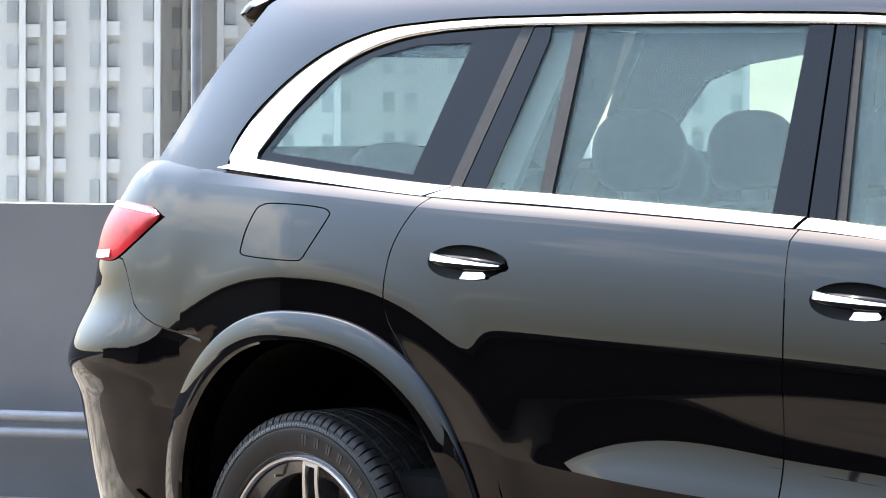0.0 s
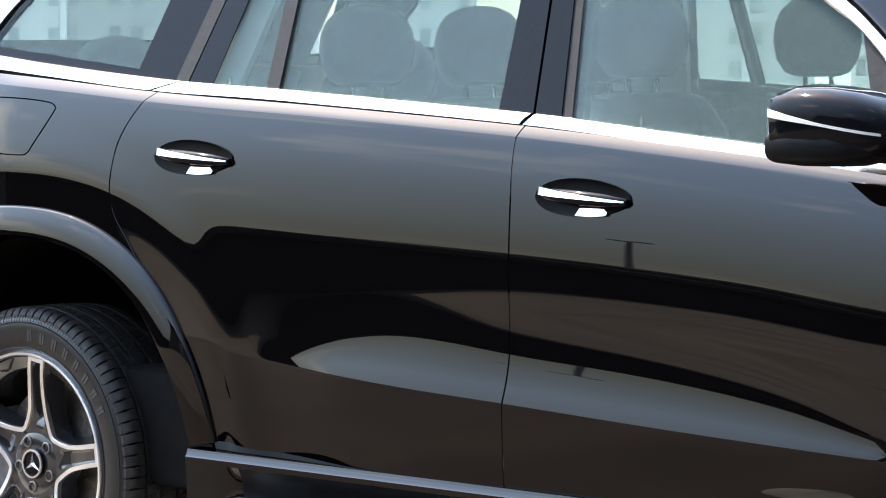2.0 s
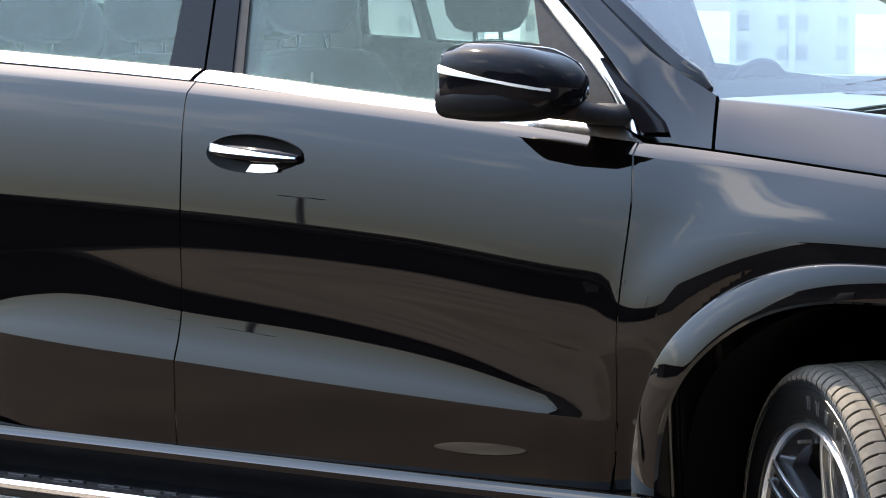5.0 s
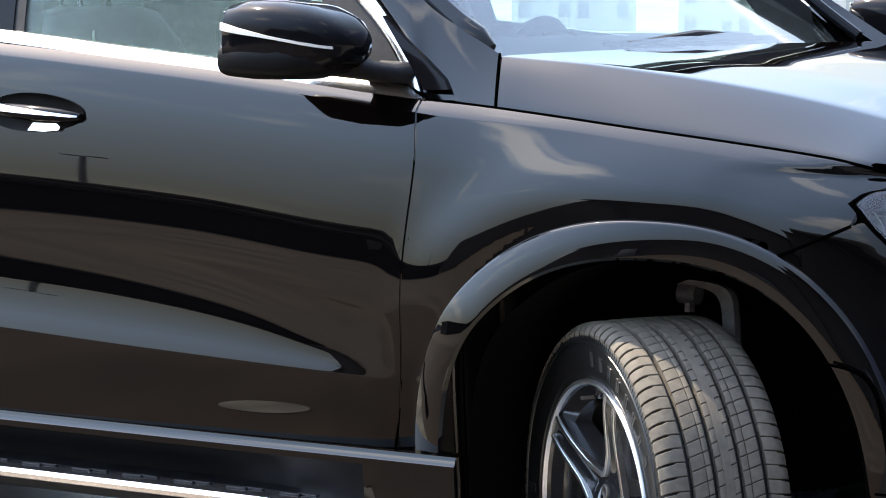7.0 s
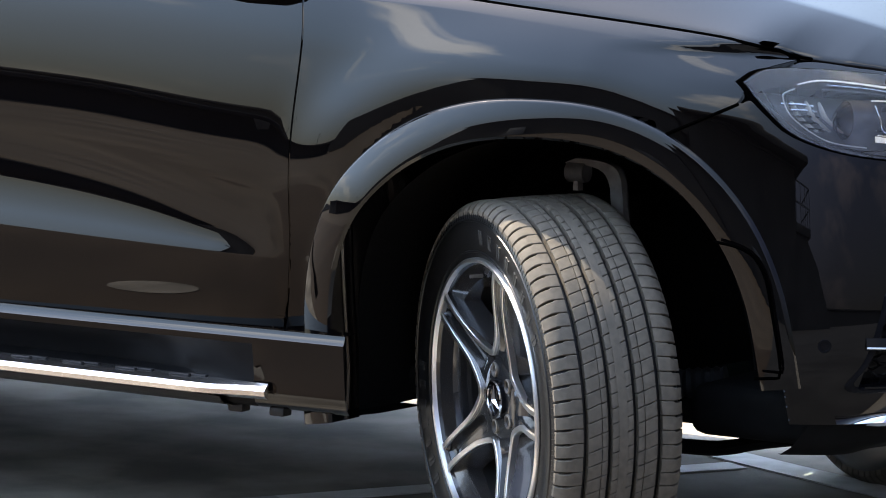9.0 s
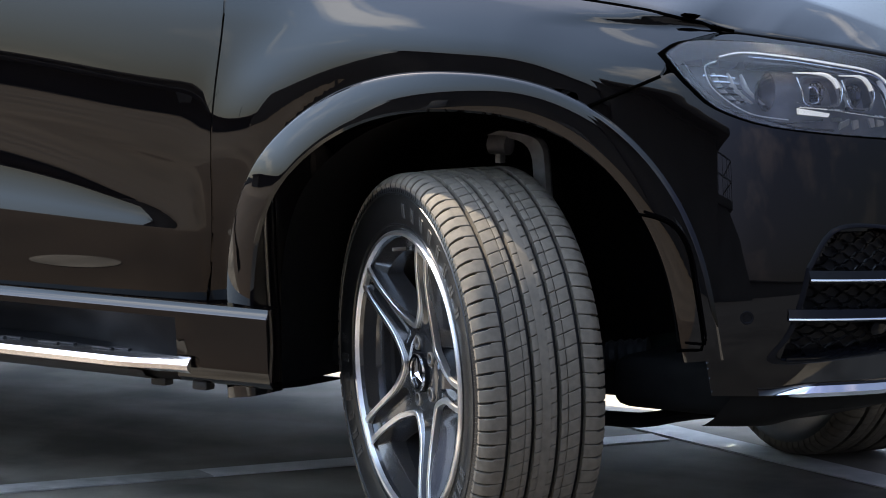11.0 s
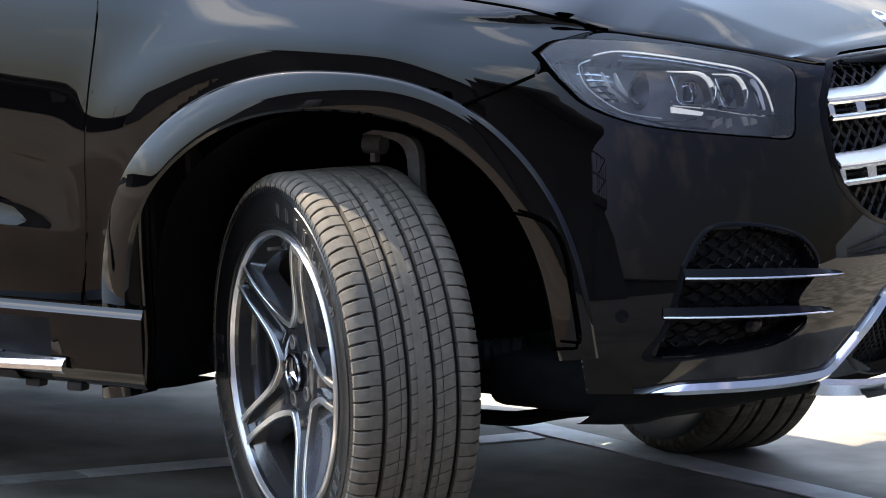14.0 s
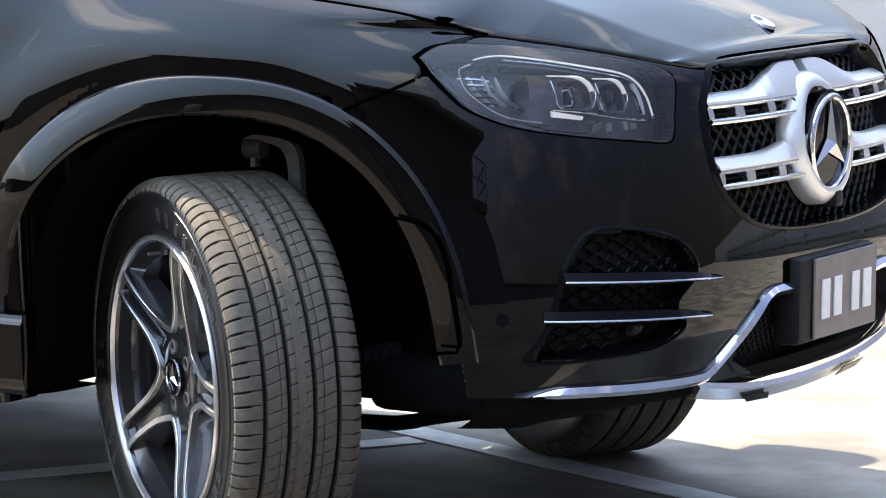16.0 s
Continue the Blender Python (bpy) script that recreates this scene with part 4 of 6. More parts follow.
# tail lamps
for side in (-1, 1):
    def tl(x, z, o):
        return Vector((x, side * (rear_half(x, z) + o), z))
    prof_top = lambda x: table(x, [(-1.15, 1.235), (-0.92, 1.262), (-0.64, 1.252), (-0.585, 1.232)])
    prof_bot = lambda x: table(x, [(-1.15, 1.108), (-0.93, 1.108), (-0.79, 1.110), (-0.70, 1.152), (-0.60, 1.214), (-0.585, 1.228)])
    rows = []
    for i in range(37):
        x = lerp(-1.125, -0.585, i / 36)
        rows.append([tl(x, lerp(prof_bot(x), prof_top(x), t), 0.004 + 0.008 * math.sin(math.pi * t) ** 0.6) for t in [k / 10 for k in range(11)]])
    lamp = part("tail_lamp", loft(rows), REDLENS, car, "red tail lamp with white strips")
    part("white_strip", loft([[tl(x, z + dz, 0.0125) for dz in (0.0, 0.010, 0.020)] for x, z in ((-1.08, 1.112), (-1.03, 1.111), (-0.96, 1.111), (-0.90, 1.112), (-0.84, 1.114), (-0.80, 1.118))]), WHITEL, lamp, "white reversing light strip")
    part("white_strip", loft([[tl(x, prof_top(x) + dz, 0.0105) for dz in (-0.016, -0.009, -0.002)] for x in [lerp(-1.06, -0.61, k / 14) for k in range(15)]]), WHITEL, lamp, "white top strip")

# ---- front end ----
def inside(poly, y, z):
    hit = False
    for (y0, z0), (y1, z1) in zip(poly, poly[1:] + poly[:1]):
        if (z0 > z) != (z1 > z) and y < (y1 - y0) * (z - z0) / (z1 - z0) + y0:
            hit = not hit
    return hit


def mirrored(poly):
    return [(-y, z) for y, z in poly][::-1]


LAMP = [(-0.836, 1.004), (-0.814, 1.023), (-0.785, 1.029), (-0.709, 1.022), (-0.616, 1.005), (-0.559, 0.992), (-0.521, 0.979), (-0.508, 0.961), (-0.535, 0.900), (-0.556, 0.852), (-0.618, 0.854), (-0.729, 0.868), (-0.788, 0.883), (-0.822, 0.910), (-0.834, 0.945), (-0.838, 0.975)]
GRILLE = [(-0.40, 0.965), (-0.345, 0.984), (0.0, 0.988), (0.345, 0.984), (0.40, 0.965), (0.455, 0.898), (0.455, 0.80), (0.425, 0.738), (0.344, 0.685), (0.20, 0.662), (0.0, 0.655), (-0.20, 0.662), (-0.344, 0.685), (-0.425, 0.738), (-0.455, 0.80), (-0.455, 0.898)]
INTAKE = [(-0.764, 0.623), (-0.726, 0.688), (-0.654, 0.692), (-0.566, 0.665), (-0.530, 0.610), (-0.578, 0.552), (-0.555, 0.51), (-0.603, 0.474), (-0.70, 0.46), (-0.795, 0.455), (-0.788, 0.51)]
LOWER_GRILLE = [(-0.39, 0.425), (-0.345, 0.50), (-0.284, 0.540), (0.284, 0.540), (0.345, 0.50), (0.39, 0.425), (0.25, 0.375), (-0.25, 0.375)]
HOLES = [LAMP, mirrored(LAMP), GRILLE, INTAKE, mirrored(INTAKE), LOWER_GRILLE]

ys = [0.93 * math.sin(lerp(-1, 1, j / 400) * math.pi / 2) for j in range(401)]
zs = [lerp(0.384, 1.045, i / 180) for i in range(181)]


verts, norms, index, faces = [], [], {}, []
for i, z0 in enumerate(zs):
    for j, y in enumerate(ys):
        z = z0
        if z0 > nose_top(y) and z0 - (zs[1] - zs[0]) < nose_top(y):
            z = nose_top(y) - 1e-5
        p = nose(y, z)
        sx = table(z, [(0.88, 3.50), (0.905, 3.535), (0.935, 3.603), (0.965, 3.662), (1.02, 3.665), (1.035, 3.70), (1.045, 3.74)])
        if arch_d(1, p.x, z) < -0.02 and p.x > 3.49 and z < 0.90:
            y2 = ys[min(j + 2, 400)] if y < 0 else ys[max(j - 2, 0)]
            if arch_d(1, nose_x(y2, z), z) >= -0.02:
                xb = arch_x(1, z, 1, -0.011)
                p = Vector((xb, math.copysign(front_half(xb, z), y), z))
                index[i, j] = len(verts)
                verts.append(p)
                norms.append((nose(p.y, z, 0.01) - nose(p.y, z)).normalized())
                continue
        if p.x < max(sx - 0.012, 3.49) or arch_d(1, p.x, z) < -0.02 or z > nose_top(y):
            continue
        index[i, j] = len(verts)
        nm = (nose(y, z, 0.01) - p).normalized()
        verts.append(p - nm * (0.004 if p.x < sx + 0.002 and z > 0.88 else 0.0))
        norms.append(nm)
for i in range(len(zs) - 1):
    for j in range(len(ys) - 1):
        q = [index.get(k) for k in ((i, j), (i, j + 1), (i + 1, j + 1), (i + 1, j))]
        if None in q:
            continue
        yc, zc = 0.5 * (ys[j] + ys[j + 1]), 0.5 * (zs[i] + zs[i + 1])
        if any(inside(h, yc, zc) for h in HOLES):
            continue
        faces.append(q)
mesh_object("front_bumper", verts, faces, PAINT, car, "gloss black front bumper", normals=norms)


for side in (-1, 1):
    part("bumper_seam", tube(resample([(x, side * (front_half(x, z) + 0.001), z) for x, z in ((3.525, 0.898), (3.545, 0.908), (3.603, 0.935), (3.668, 0.966))], 16), 0.0032, 6), SEAM, car)


FLARE = [(3.655, 0.718), (3.695, 0.711), (3.728, 0.694), (3.752, 0.655), (3.768, 0.589), (3.783, 0.485), (3.765, 0.474), (3.738, 0.472)]
for side in (-1, 1):
    part("flare_seam", tube(resample([(x, side * (front_half(x, z) + 0.0195), z) for x, z in FLARE], 40), 0.0032, 6), SEAM, car)


def funnel(name, poly, mat, depth, n=60, lip=0.004, shrink=0.94, cover=1.03):
    """Walls of an opening, running back from its rim."""
    c = Vector((0, sum(p[0] for p in poly) / len(poly), sum(p[1] for p in poly) / len(poly)))
    pts = resample([(0, y, z) for y, z in poly + poly[:1]], n)
    rows = []
    for grow, o in ((cover, 0.0008), (1.012, lip), (0.995, lip), (0.985, -0.002), (shrink, -depth)):
        row = []
        for p in pts[:-1]:
            q = c + (p - c) * grow
            row.append(nose(q.y, q.z, o))
        rows.append(row)
    return part(name, loft(rows, True), mat, car, "", 50)


def backing(name, poly, mat, depth, parent):
    bm = bmesh.new()
    y0, y1, z0, z1 = min(p[0] for p in poly), max(p[0] for p in poly), min(p[1] for p in poly), max(p[1] for p in poly)
    rows = [[nose(lerp(y0, y1, j / 12), lerp(z0, z1, i / 6), -depth) for j in range(13)] for i in range(7)]
    bm.free()
    return part(name, loft(rows), mat, parent)


# radiator grille
grille = funnel("grille_surround", GRILLE, GLOSS, 0.07)
backing("grille_back", GRILLE, DARK, 0.10, grille)


def lattice(poly, depth, pitch, slope, r, parent, name, mat):
    """Diamond lattice clipped to an outline."""
    bm = bmesh.new()
    y0, y1, z0, z1 = min(p[0] for p in poly), max(p[0] for p in poly), min(p[1] for p in poly), max(p[1] for p in poly)
    for s in (-1, 1):
        c = y0 - (z1 - z0) / slope
        while c < y1 + (z1 - z0) / slope:
            run = []
            for i in range(41):
                z = lerp(z0, z1, i / 40)
                y = c + s * (z - 0.5 * (z0 + z1)) / slope
                if inside(poly, y, z):
                    run.append(nose(y, z, -depth))
                else:
                    if len(run) > 2:
                        tmp = tube(run, r, 4)
                        me = bpy.data.meshes.new("tmp")
                        tmp.to_mesh(me)
                        tmp.free()
                        bm.from_mesh(me)
                        bpy.data.meshes.remove(me)
                    run = []
            if len(run) > 2:
                tmp = tube(run, r, 4)
                me = bpy.data.meshes.new("tmp")
                tmp.to_mesh(me)
                tmp.free()
                bm.from_mesh(me)
                bpy.data.meshes.remove(me)
            c += pitch
    return part(name, bm, mat, parent)


lattice(GRILLE, 0.040, 0.040, 0.95, 0.0042, grille, "grille_mesh", CELL)


def bar(z0, z1, ya, yb, out, mat, name, parent, n=24, th=0.03):
    rows = []
    for i in range(n + 1):
        y = lerp(ya, yb, i / n)
        rows.append([nose(y, z, o) for z, o in ((z0, out - th), (z0, out - 0.004), (z0 + 0.004, out), (z1 - 0.004, out), (z1, out - 0.004), (z1, out - th))])
    return part(name, loft(rows, True, True), mat, parent, "", 40)


for z, ye in ((0.8945, 0.440), (0.773, 0.440)):
    for s in (-1, 1):
        # satin upper face sloping back, then a slotted bright frame below it
        rows = []
        for i in range(25):
            y = s * lerp(ye, 0.02, i / 24)
            up = (0.046 if z > 0.8 else 0.018) * smooth(0.30, 0.08, abs(y)) ** 1.5
            rows.append([nose(y, zz, o) for zz, o in ((z + 0.016, -0.03), (z + 0.016, 0.002), (z + 0.020, 0.003), (z + 0.036 + up, -0.010), (z + 0.042 + up, -0.018), (z + 0.042 + up, -0.035))])
        part("grille_bar", loft(rows, True, True), SILVER, grille, "satin silver grille bar", 40)
        bar(z + 0.0085, z + 0.020, s * ye, s * 0.075, 0.003, SATIN, "bright_rail", grille)
        bar(z - 0.021, z - 0.0100, s * ye, s * 0.075, 0.004, SATIN, "bright_rail", grille)
        for y0, y1 in ((0.444, 0.428), (0.356, 0.324), (0.228, 0.196), (0.102, 0.070)):
            bar(z - 0.012, z + 0.011, s * y0, s * y1, 0.002, SATIN, "rail_post", grille, 3, 0.02)
        for y in (0.392, 0.276, 0.148):
            bar(z - 0.002, z + 0.001, s * (y - 0.037), s * (y + 0.037), -0.014, GLOSS, "slot_vane", grille, 3, 0.006)
            bar(z - 0.012, z + 0.012, s * (y - 0.040), s * (y + 0.040), -0.024, DARK, "slot_back", grille, 3, 0.006)
# central shield that carries the badge, flaring into the bars
rows = []
for r, o in ((1.0, -0.035), (1.0, -0.012), (0.95, 0.0), (0.86, 0.010), (0.80, 0.012), (0.74, 0.010)):
    row = []
    for k in range(64):
        a = k * 2 * math.pi / 64
        c, q = math.cos(a), math.sin(a)
        ry = 0.128 * (1 + 0.16 * math.exp(-(q / 0.5) ** 2))
        rz = 0.142 if q > 0 else 0.122
        row.append(nose(r * ry * math.copysign(abs(c) ** 0.9, c), 0.812 + r * rz * math.copysign(abs(q) ** 0.9, q), o))
    rows.append(row)
part("badge_shield", loft(rows, True), SILVER, grille, "satin silver badge shield", 50)
BX = nose_x(0, 0.81) + 0.004


def disc_ring(x, r0, r1, d, n=64):
    rows = []
    for r, o in ((r0, 0), (r0, d * 0.7), (lerp(r0, r1, 0.3), d), (lerp(r0, r1, 0.7), d), (r1, d * 0.7), (r1, 0)):
        rows.append([Vector((x + o, r * math.cos(k * 2 * math.pi / n), 0.81 + r * math.sin(k * 2 * math.pi / n))) for k in range(n)])
    return loft(rows, True)


part("badge_dish", loft([[Vector((BX + 0.006, r * math.cos(k * math.pi / 24), 0.81 + r * math.sin(k * math.pi / 24))) for k in range(48)] for r in (0.106, 0.08, 0.002)], True), GLOSS, grille, "dark glass badge dish")
part("badge_ring", disc_ring(BX + 0.004, 0.086, 0.099, 0.012), CHROME, grille, "chrome badge ring")
bm = bmesh.new()
for k in range(3):
    a = radians(90 + 120 * k)
    tip = Vector((BX + 0.010, 0.092 * math.cos(a), 0.81 + 0.092 * math.sin(a)))
    for s in (-1, 1):
        b = a + s * radians(60)
        root = Vector((BX + 0.010, 0.020 * math.cos(b), 0.81 + 0.020 * math.sin(b)))
        mid = Vector((BX + 0.024, 0, 0.81))
        v = [bm.verts.new(p) for p in (tip, root, mid)]
        bm.faces.new(v)
part("badge_emblem", bm, CHROME, grille, "three-pointed chrome emblem", 10)
part("front_camera", box(nose(0.02, 0.70, -0.01), (0.05, 0.04, 0.035), 0.01), MATT, grille)
# small round emblem on the bonnet nose
part("bonnet_emblem", loft([[Vector((3.985 + 0.022 * r * math.cos(k * math.pi / 16) , 0.022 * r * math.sin(k * math.pi / 16), 1.039 - 0.45 * 0.022 * r * math.cos(k * math.pi / 16) + o)) for k in range(32)] for r, o in ((1.15, 0.0), (1.1, 0.006), (0.9, 0.006), (0.8, 0.003), (0.02, 0.003))], True), CHROME, car, "small round chrome bonnet emblem")

# headlamps
for side in (-1, 1):
    poly = LAMP if side < 0 else mirrored(LAMP)
    lamp = funnel("headlamp", poly, SEAM, 0.05, 70, 0.002, 0.97)
    tagged(lamp, "clear headlamp with twin projector elements")
    backing("lamp_housing", poly, LAMPBACK, 0.075, lamp)
    N = 64
    pts = resample([(0, y, z) for y, z in poly + poly[:1]], N)[:-1]
    c = Vector((0, sum(p.y for p in pts) / len(pts), sum(p.z for p in pts) / len(pts)))
    rows = []
    for g in (1.0, 0.8, 0.6, 0.4, 0.2, 0.01):
        rows.append([nose((c + (p - c) * g).y, (c + (p - c) * g).z, 0.003) for p in pts])
    lens = part("lens", loft(rows, True), LENS, lamp, "clear polycarbonate lens")
    S = lambda y, z, o: nose(side * -y, z, o)
    def run(pts, n, o):
        return [S(p.y, p.z, o) for p in resample([(0, y, z) for y, z in pts], n)]

    # light guide along the top, round the inner end and back as a thin blade
    guide = [(-0.792, 1.008), (-0.762, 1.016), (-0.716, 1.009), (-0.658, 0.995), (-0.606, 0.981), (-0.584, 0.962), (-0.574, 0.931), (-0.574, 0.900)]
    part("light_guide", tube(run(guide, 44, -0.010), [0.0012 + 0.0009 * smooth(0, 0.4, i / 43) for i in range(44)], 8), LED, lamp, "white light guide")
    inner = [(-0.770, 1.004), (-0.716, 0.997), (-0.662, 0.983), (-0.616, 0.969), (-0.598, 0.953), (-0.588, 0.930), (-0.590, 0.906)]
    part("guide_edge", tube(run([(y, z - 0.007) for y, z in guide[1:]], 40, -0.012), 0.0011, 6), CHROME, lamp)
    part("inner_bezel", tube(run(inner, 40, -0.020), 0.0030, 6), RIMGREY, lamp, "dark grey inner bezel")
    part("chrome_blade", tube(run([(-0.572, 0.896), (-0.588, 0.892), (-0.633, 0.898), (-0.698, 0.911), (-0.738, 0.916)], 24, -0.010), 0.0024, 6), CHROME, lamp)
    strip = [(-0.742, 0.913), (-0.702, 0.903), (-0.706, 0.896), (-0.744, 0.902)]
    part("led_strip", slab([S(y, z, -0.008) for y, z in strip], (0.004, 0, 0)), LED, lamp, "white light strip")
    # two projector modules, each in a dark box with a bright hook over it
    for y, z, w in ((-0.700, 0.944, 0.026), (-0.640, 0.938, 0.022)):
        rows = []
        for g, o in ((1.0, -0.012), (0.86, -0.014), (0.80, -0.040)):
            rows.append([S(y + g * w * math.copysign(abs(math.cos(t)) ** 0.5, math.cos(t)), z + g * 0.030 * math.copysign(abs(math.sin(t)) ** 0.5, math.sin(t)), o) for t in [k * math.pi / 12 for k in range(24)]])
        part("projector_box", loft(rows, True), LAMPBACK, lamp, "dark projector box", 30)
        p = S(y, z, -0.024)
        part("projector_lens", loft([[p + Vector((o, r * math.cos(k * math.pi / 10), r * math.sin(k * math.pi / 10))) for k in range(20)] for r, o in ((0.022, -0.01), (0.020, 0.0), (0.013, 0.006), (0.001, 0.009))], True), BULB, lamp)
        part("projector_back", box(S(y, z, -0.044), (0.004, 0.04, 0.045), 0.001, 1), GLOSS, lamp)
        hook = [(y - w - 0.002, z + 0.034), (y + w * 0.45, z + 0.031), (y + w * 0.9, z + 0.020), (y + w, z + 0.004)]
        part("led_hook", tube(run(hook, 16, -0.009), [0.0014 + 0.0030 * smooth(0.25, 0.75, i / 15) for i in range(16)], 8), LED, lamp, "white light hook")
        part("bright_edge", tube(run([(y - w, z + 0.026), (y - w * 1.05, z), (y - w, z - 0.026), (y + w * 0.4, z - 0.030)], 14, -0.011), 0.0014, 6), CHROME, lamp)
    # reflector bowl at the outer end with bright ribs beside it
    p = S(-0.775, 0.946, -0.032)
    bowl = part("reflector_bowl", loft([[p + Vector((o, 1.0 * 0.034 * q * math.cos(k * math.pi / 14), 0.034 * q * math.sin(k * math.pi / 14))) for k in range(28)] for q, o in ((1.05, 0.014), (1.0, 0.014), (0.8, 0.004), (0.5, -0.004), (0.05, -0.008))], True), RIMGREY, lamp, "dark silver reflector bowl")
    for i in range(5):
        z = 0.972 - 0.0115 * i
        part("reflector_rib", tube([S(-0.822 + 0.002 * i, z, -0.016), S(-0.806, z + 0.001, -0.020), S(-0.794, z - 0.001, -0.026)], 0.0026, 6), CHROME, lamp)
    part("housing_edge", tube(run([(-0.812, 0.992), (-0.818, 0.960), (-0.812, 0.926), (-0.788, 0.898), (-0.753, 0.880), (-0.70, 0.872)], 30, -0.012), 0.0022, 6), RIMGREY, lamp)
    part("housing_edge", tube(run([(-0.828, 0.996), (-0.829, 0.955), (-0.811, 0.910), (-0.769, 0.887), (-0.712, 0.891)], 40, -0.008), 0.0016, 6), RIMGREY, lamp)
    part("housing_edge", tube(run([(-0.800, 0.999), (-0.816, 0.985), (-0.819, 0.945), (-0.796, 0.904), (-0.756, 0.892)], 40, -0.010), 0.0013, 6), SILVER, lamp)

    def vane(name, pts, wide, depth, mat, label=""):
        """Upright bright blade standing between the lamp's modules."""
        spine = resample([(0, y, z) for y, z in pts], 14)
        rows = []
        for k, p in enumerate(spine):
            h = wide * (0.35 + 0.65 * math.sin(math.pi * (k + 1) / 15))
            rows.append([S(p.y - h, p.z, -depth - 0.006), S(p.y - h * 0.4, p.z, -depth), S(p.y + h * 0.4, p.z, -depth + 0.001), S(p.y + h, p.z, -depth - 0.008)])
        part(name, loft(rows), mat, lamp, label, 70)

    vane("chrome_vane", [(-0.671, 0.968), (-0.668, 0.946), (-0.680, 0.918)], 0.0030, 0.010, CHROME, "bright upright vane")
    vane("chrome_vane", [(-0.588, 0.964), (-0.585, 0.935), (-0.586, 0.905)], 0.0075, 0.016, SILVER, "bright upright vane")
    vane("chrome_vane", [(-0.614, 0.958), (-0.613, 0.935), (-0.630, 0.909)], 0.0026, 0.012, CHROME, "bright upright vane")
    vane("chrome_vane", [(-0.664, 0.940), (-0.659, 0.924), (-0.665, 0.916)], 0.0055, 0.016, SILVER)
    for y, z in ((-0.811, 0.979), (-0.798, 0.980), (-0.786, 0.978)):
        vane("reflector_vane", [(y, z), (y - 0.002, z - 0.030), (y + 0.010, z - 0.058)], 0.0034, 0.020, SILVER)
    part("bright_edge", tube(run([(-0.717, 0.950), (-0.707, 0.950), (-0.709, 0.926), (-0.720, 0.922), (-0.738, 0.924)], 20, -0.011), 0.0012, 6), CHROME, lamp)
    for quad in (((-0.698, 0.896), (-0.684, 0.895), (-0.681, 0.890), (-0.695, 0.890)), ((-0.688, 0.886), (-0.672, 0.893), (-0.672, 0.884), (-0.690, 0.874)),
                 ((-0.668, 0.889), (-0.658, 0.891), (-0.656, 0.878), (-0.666, 0.874)), ((-0.640, 0.894), (-0.630, 0.893), (-0.626, 0.879), (-0.634, 0.877)), ((-0.624, 0.891), (-0.613, 0.888), (-0.608, 0.881), (-0.622, 0.878))):
        part("lower_facet", slab([S(y, z, -0.020 + 0.008 * (k < 2)) for k, (y, z) in enumerate(quad)], (0.003, 0, 0)), SILVER, lamp, "silver reflector facet")

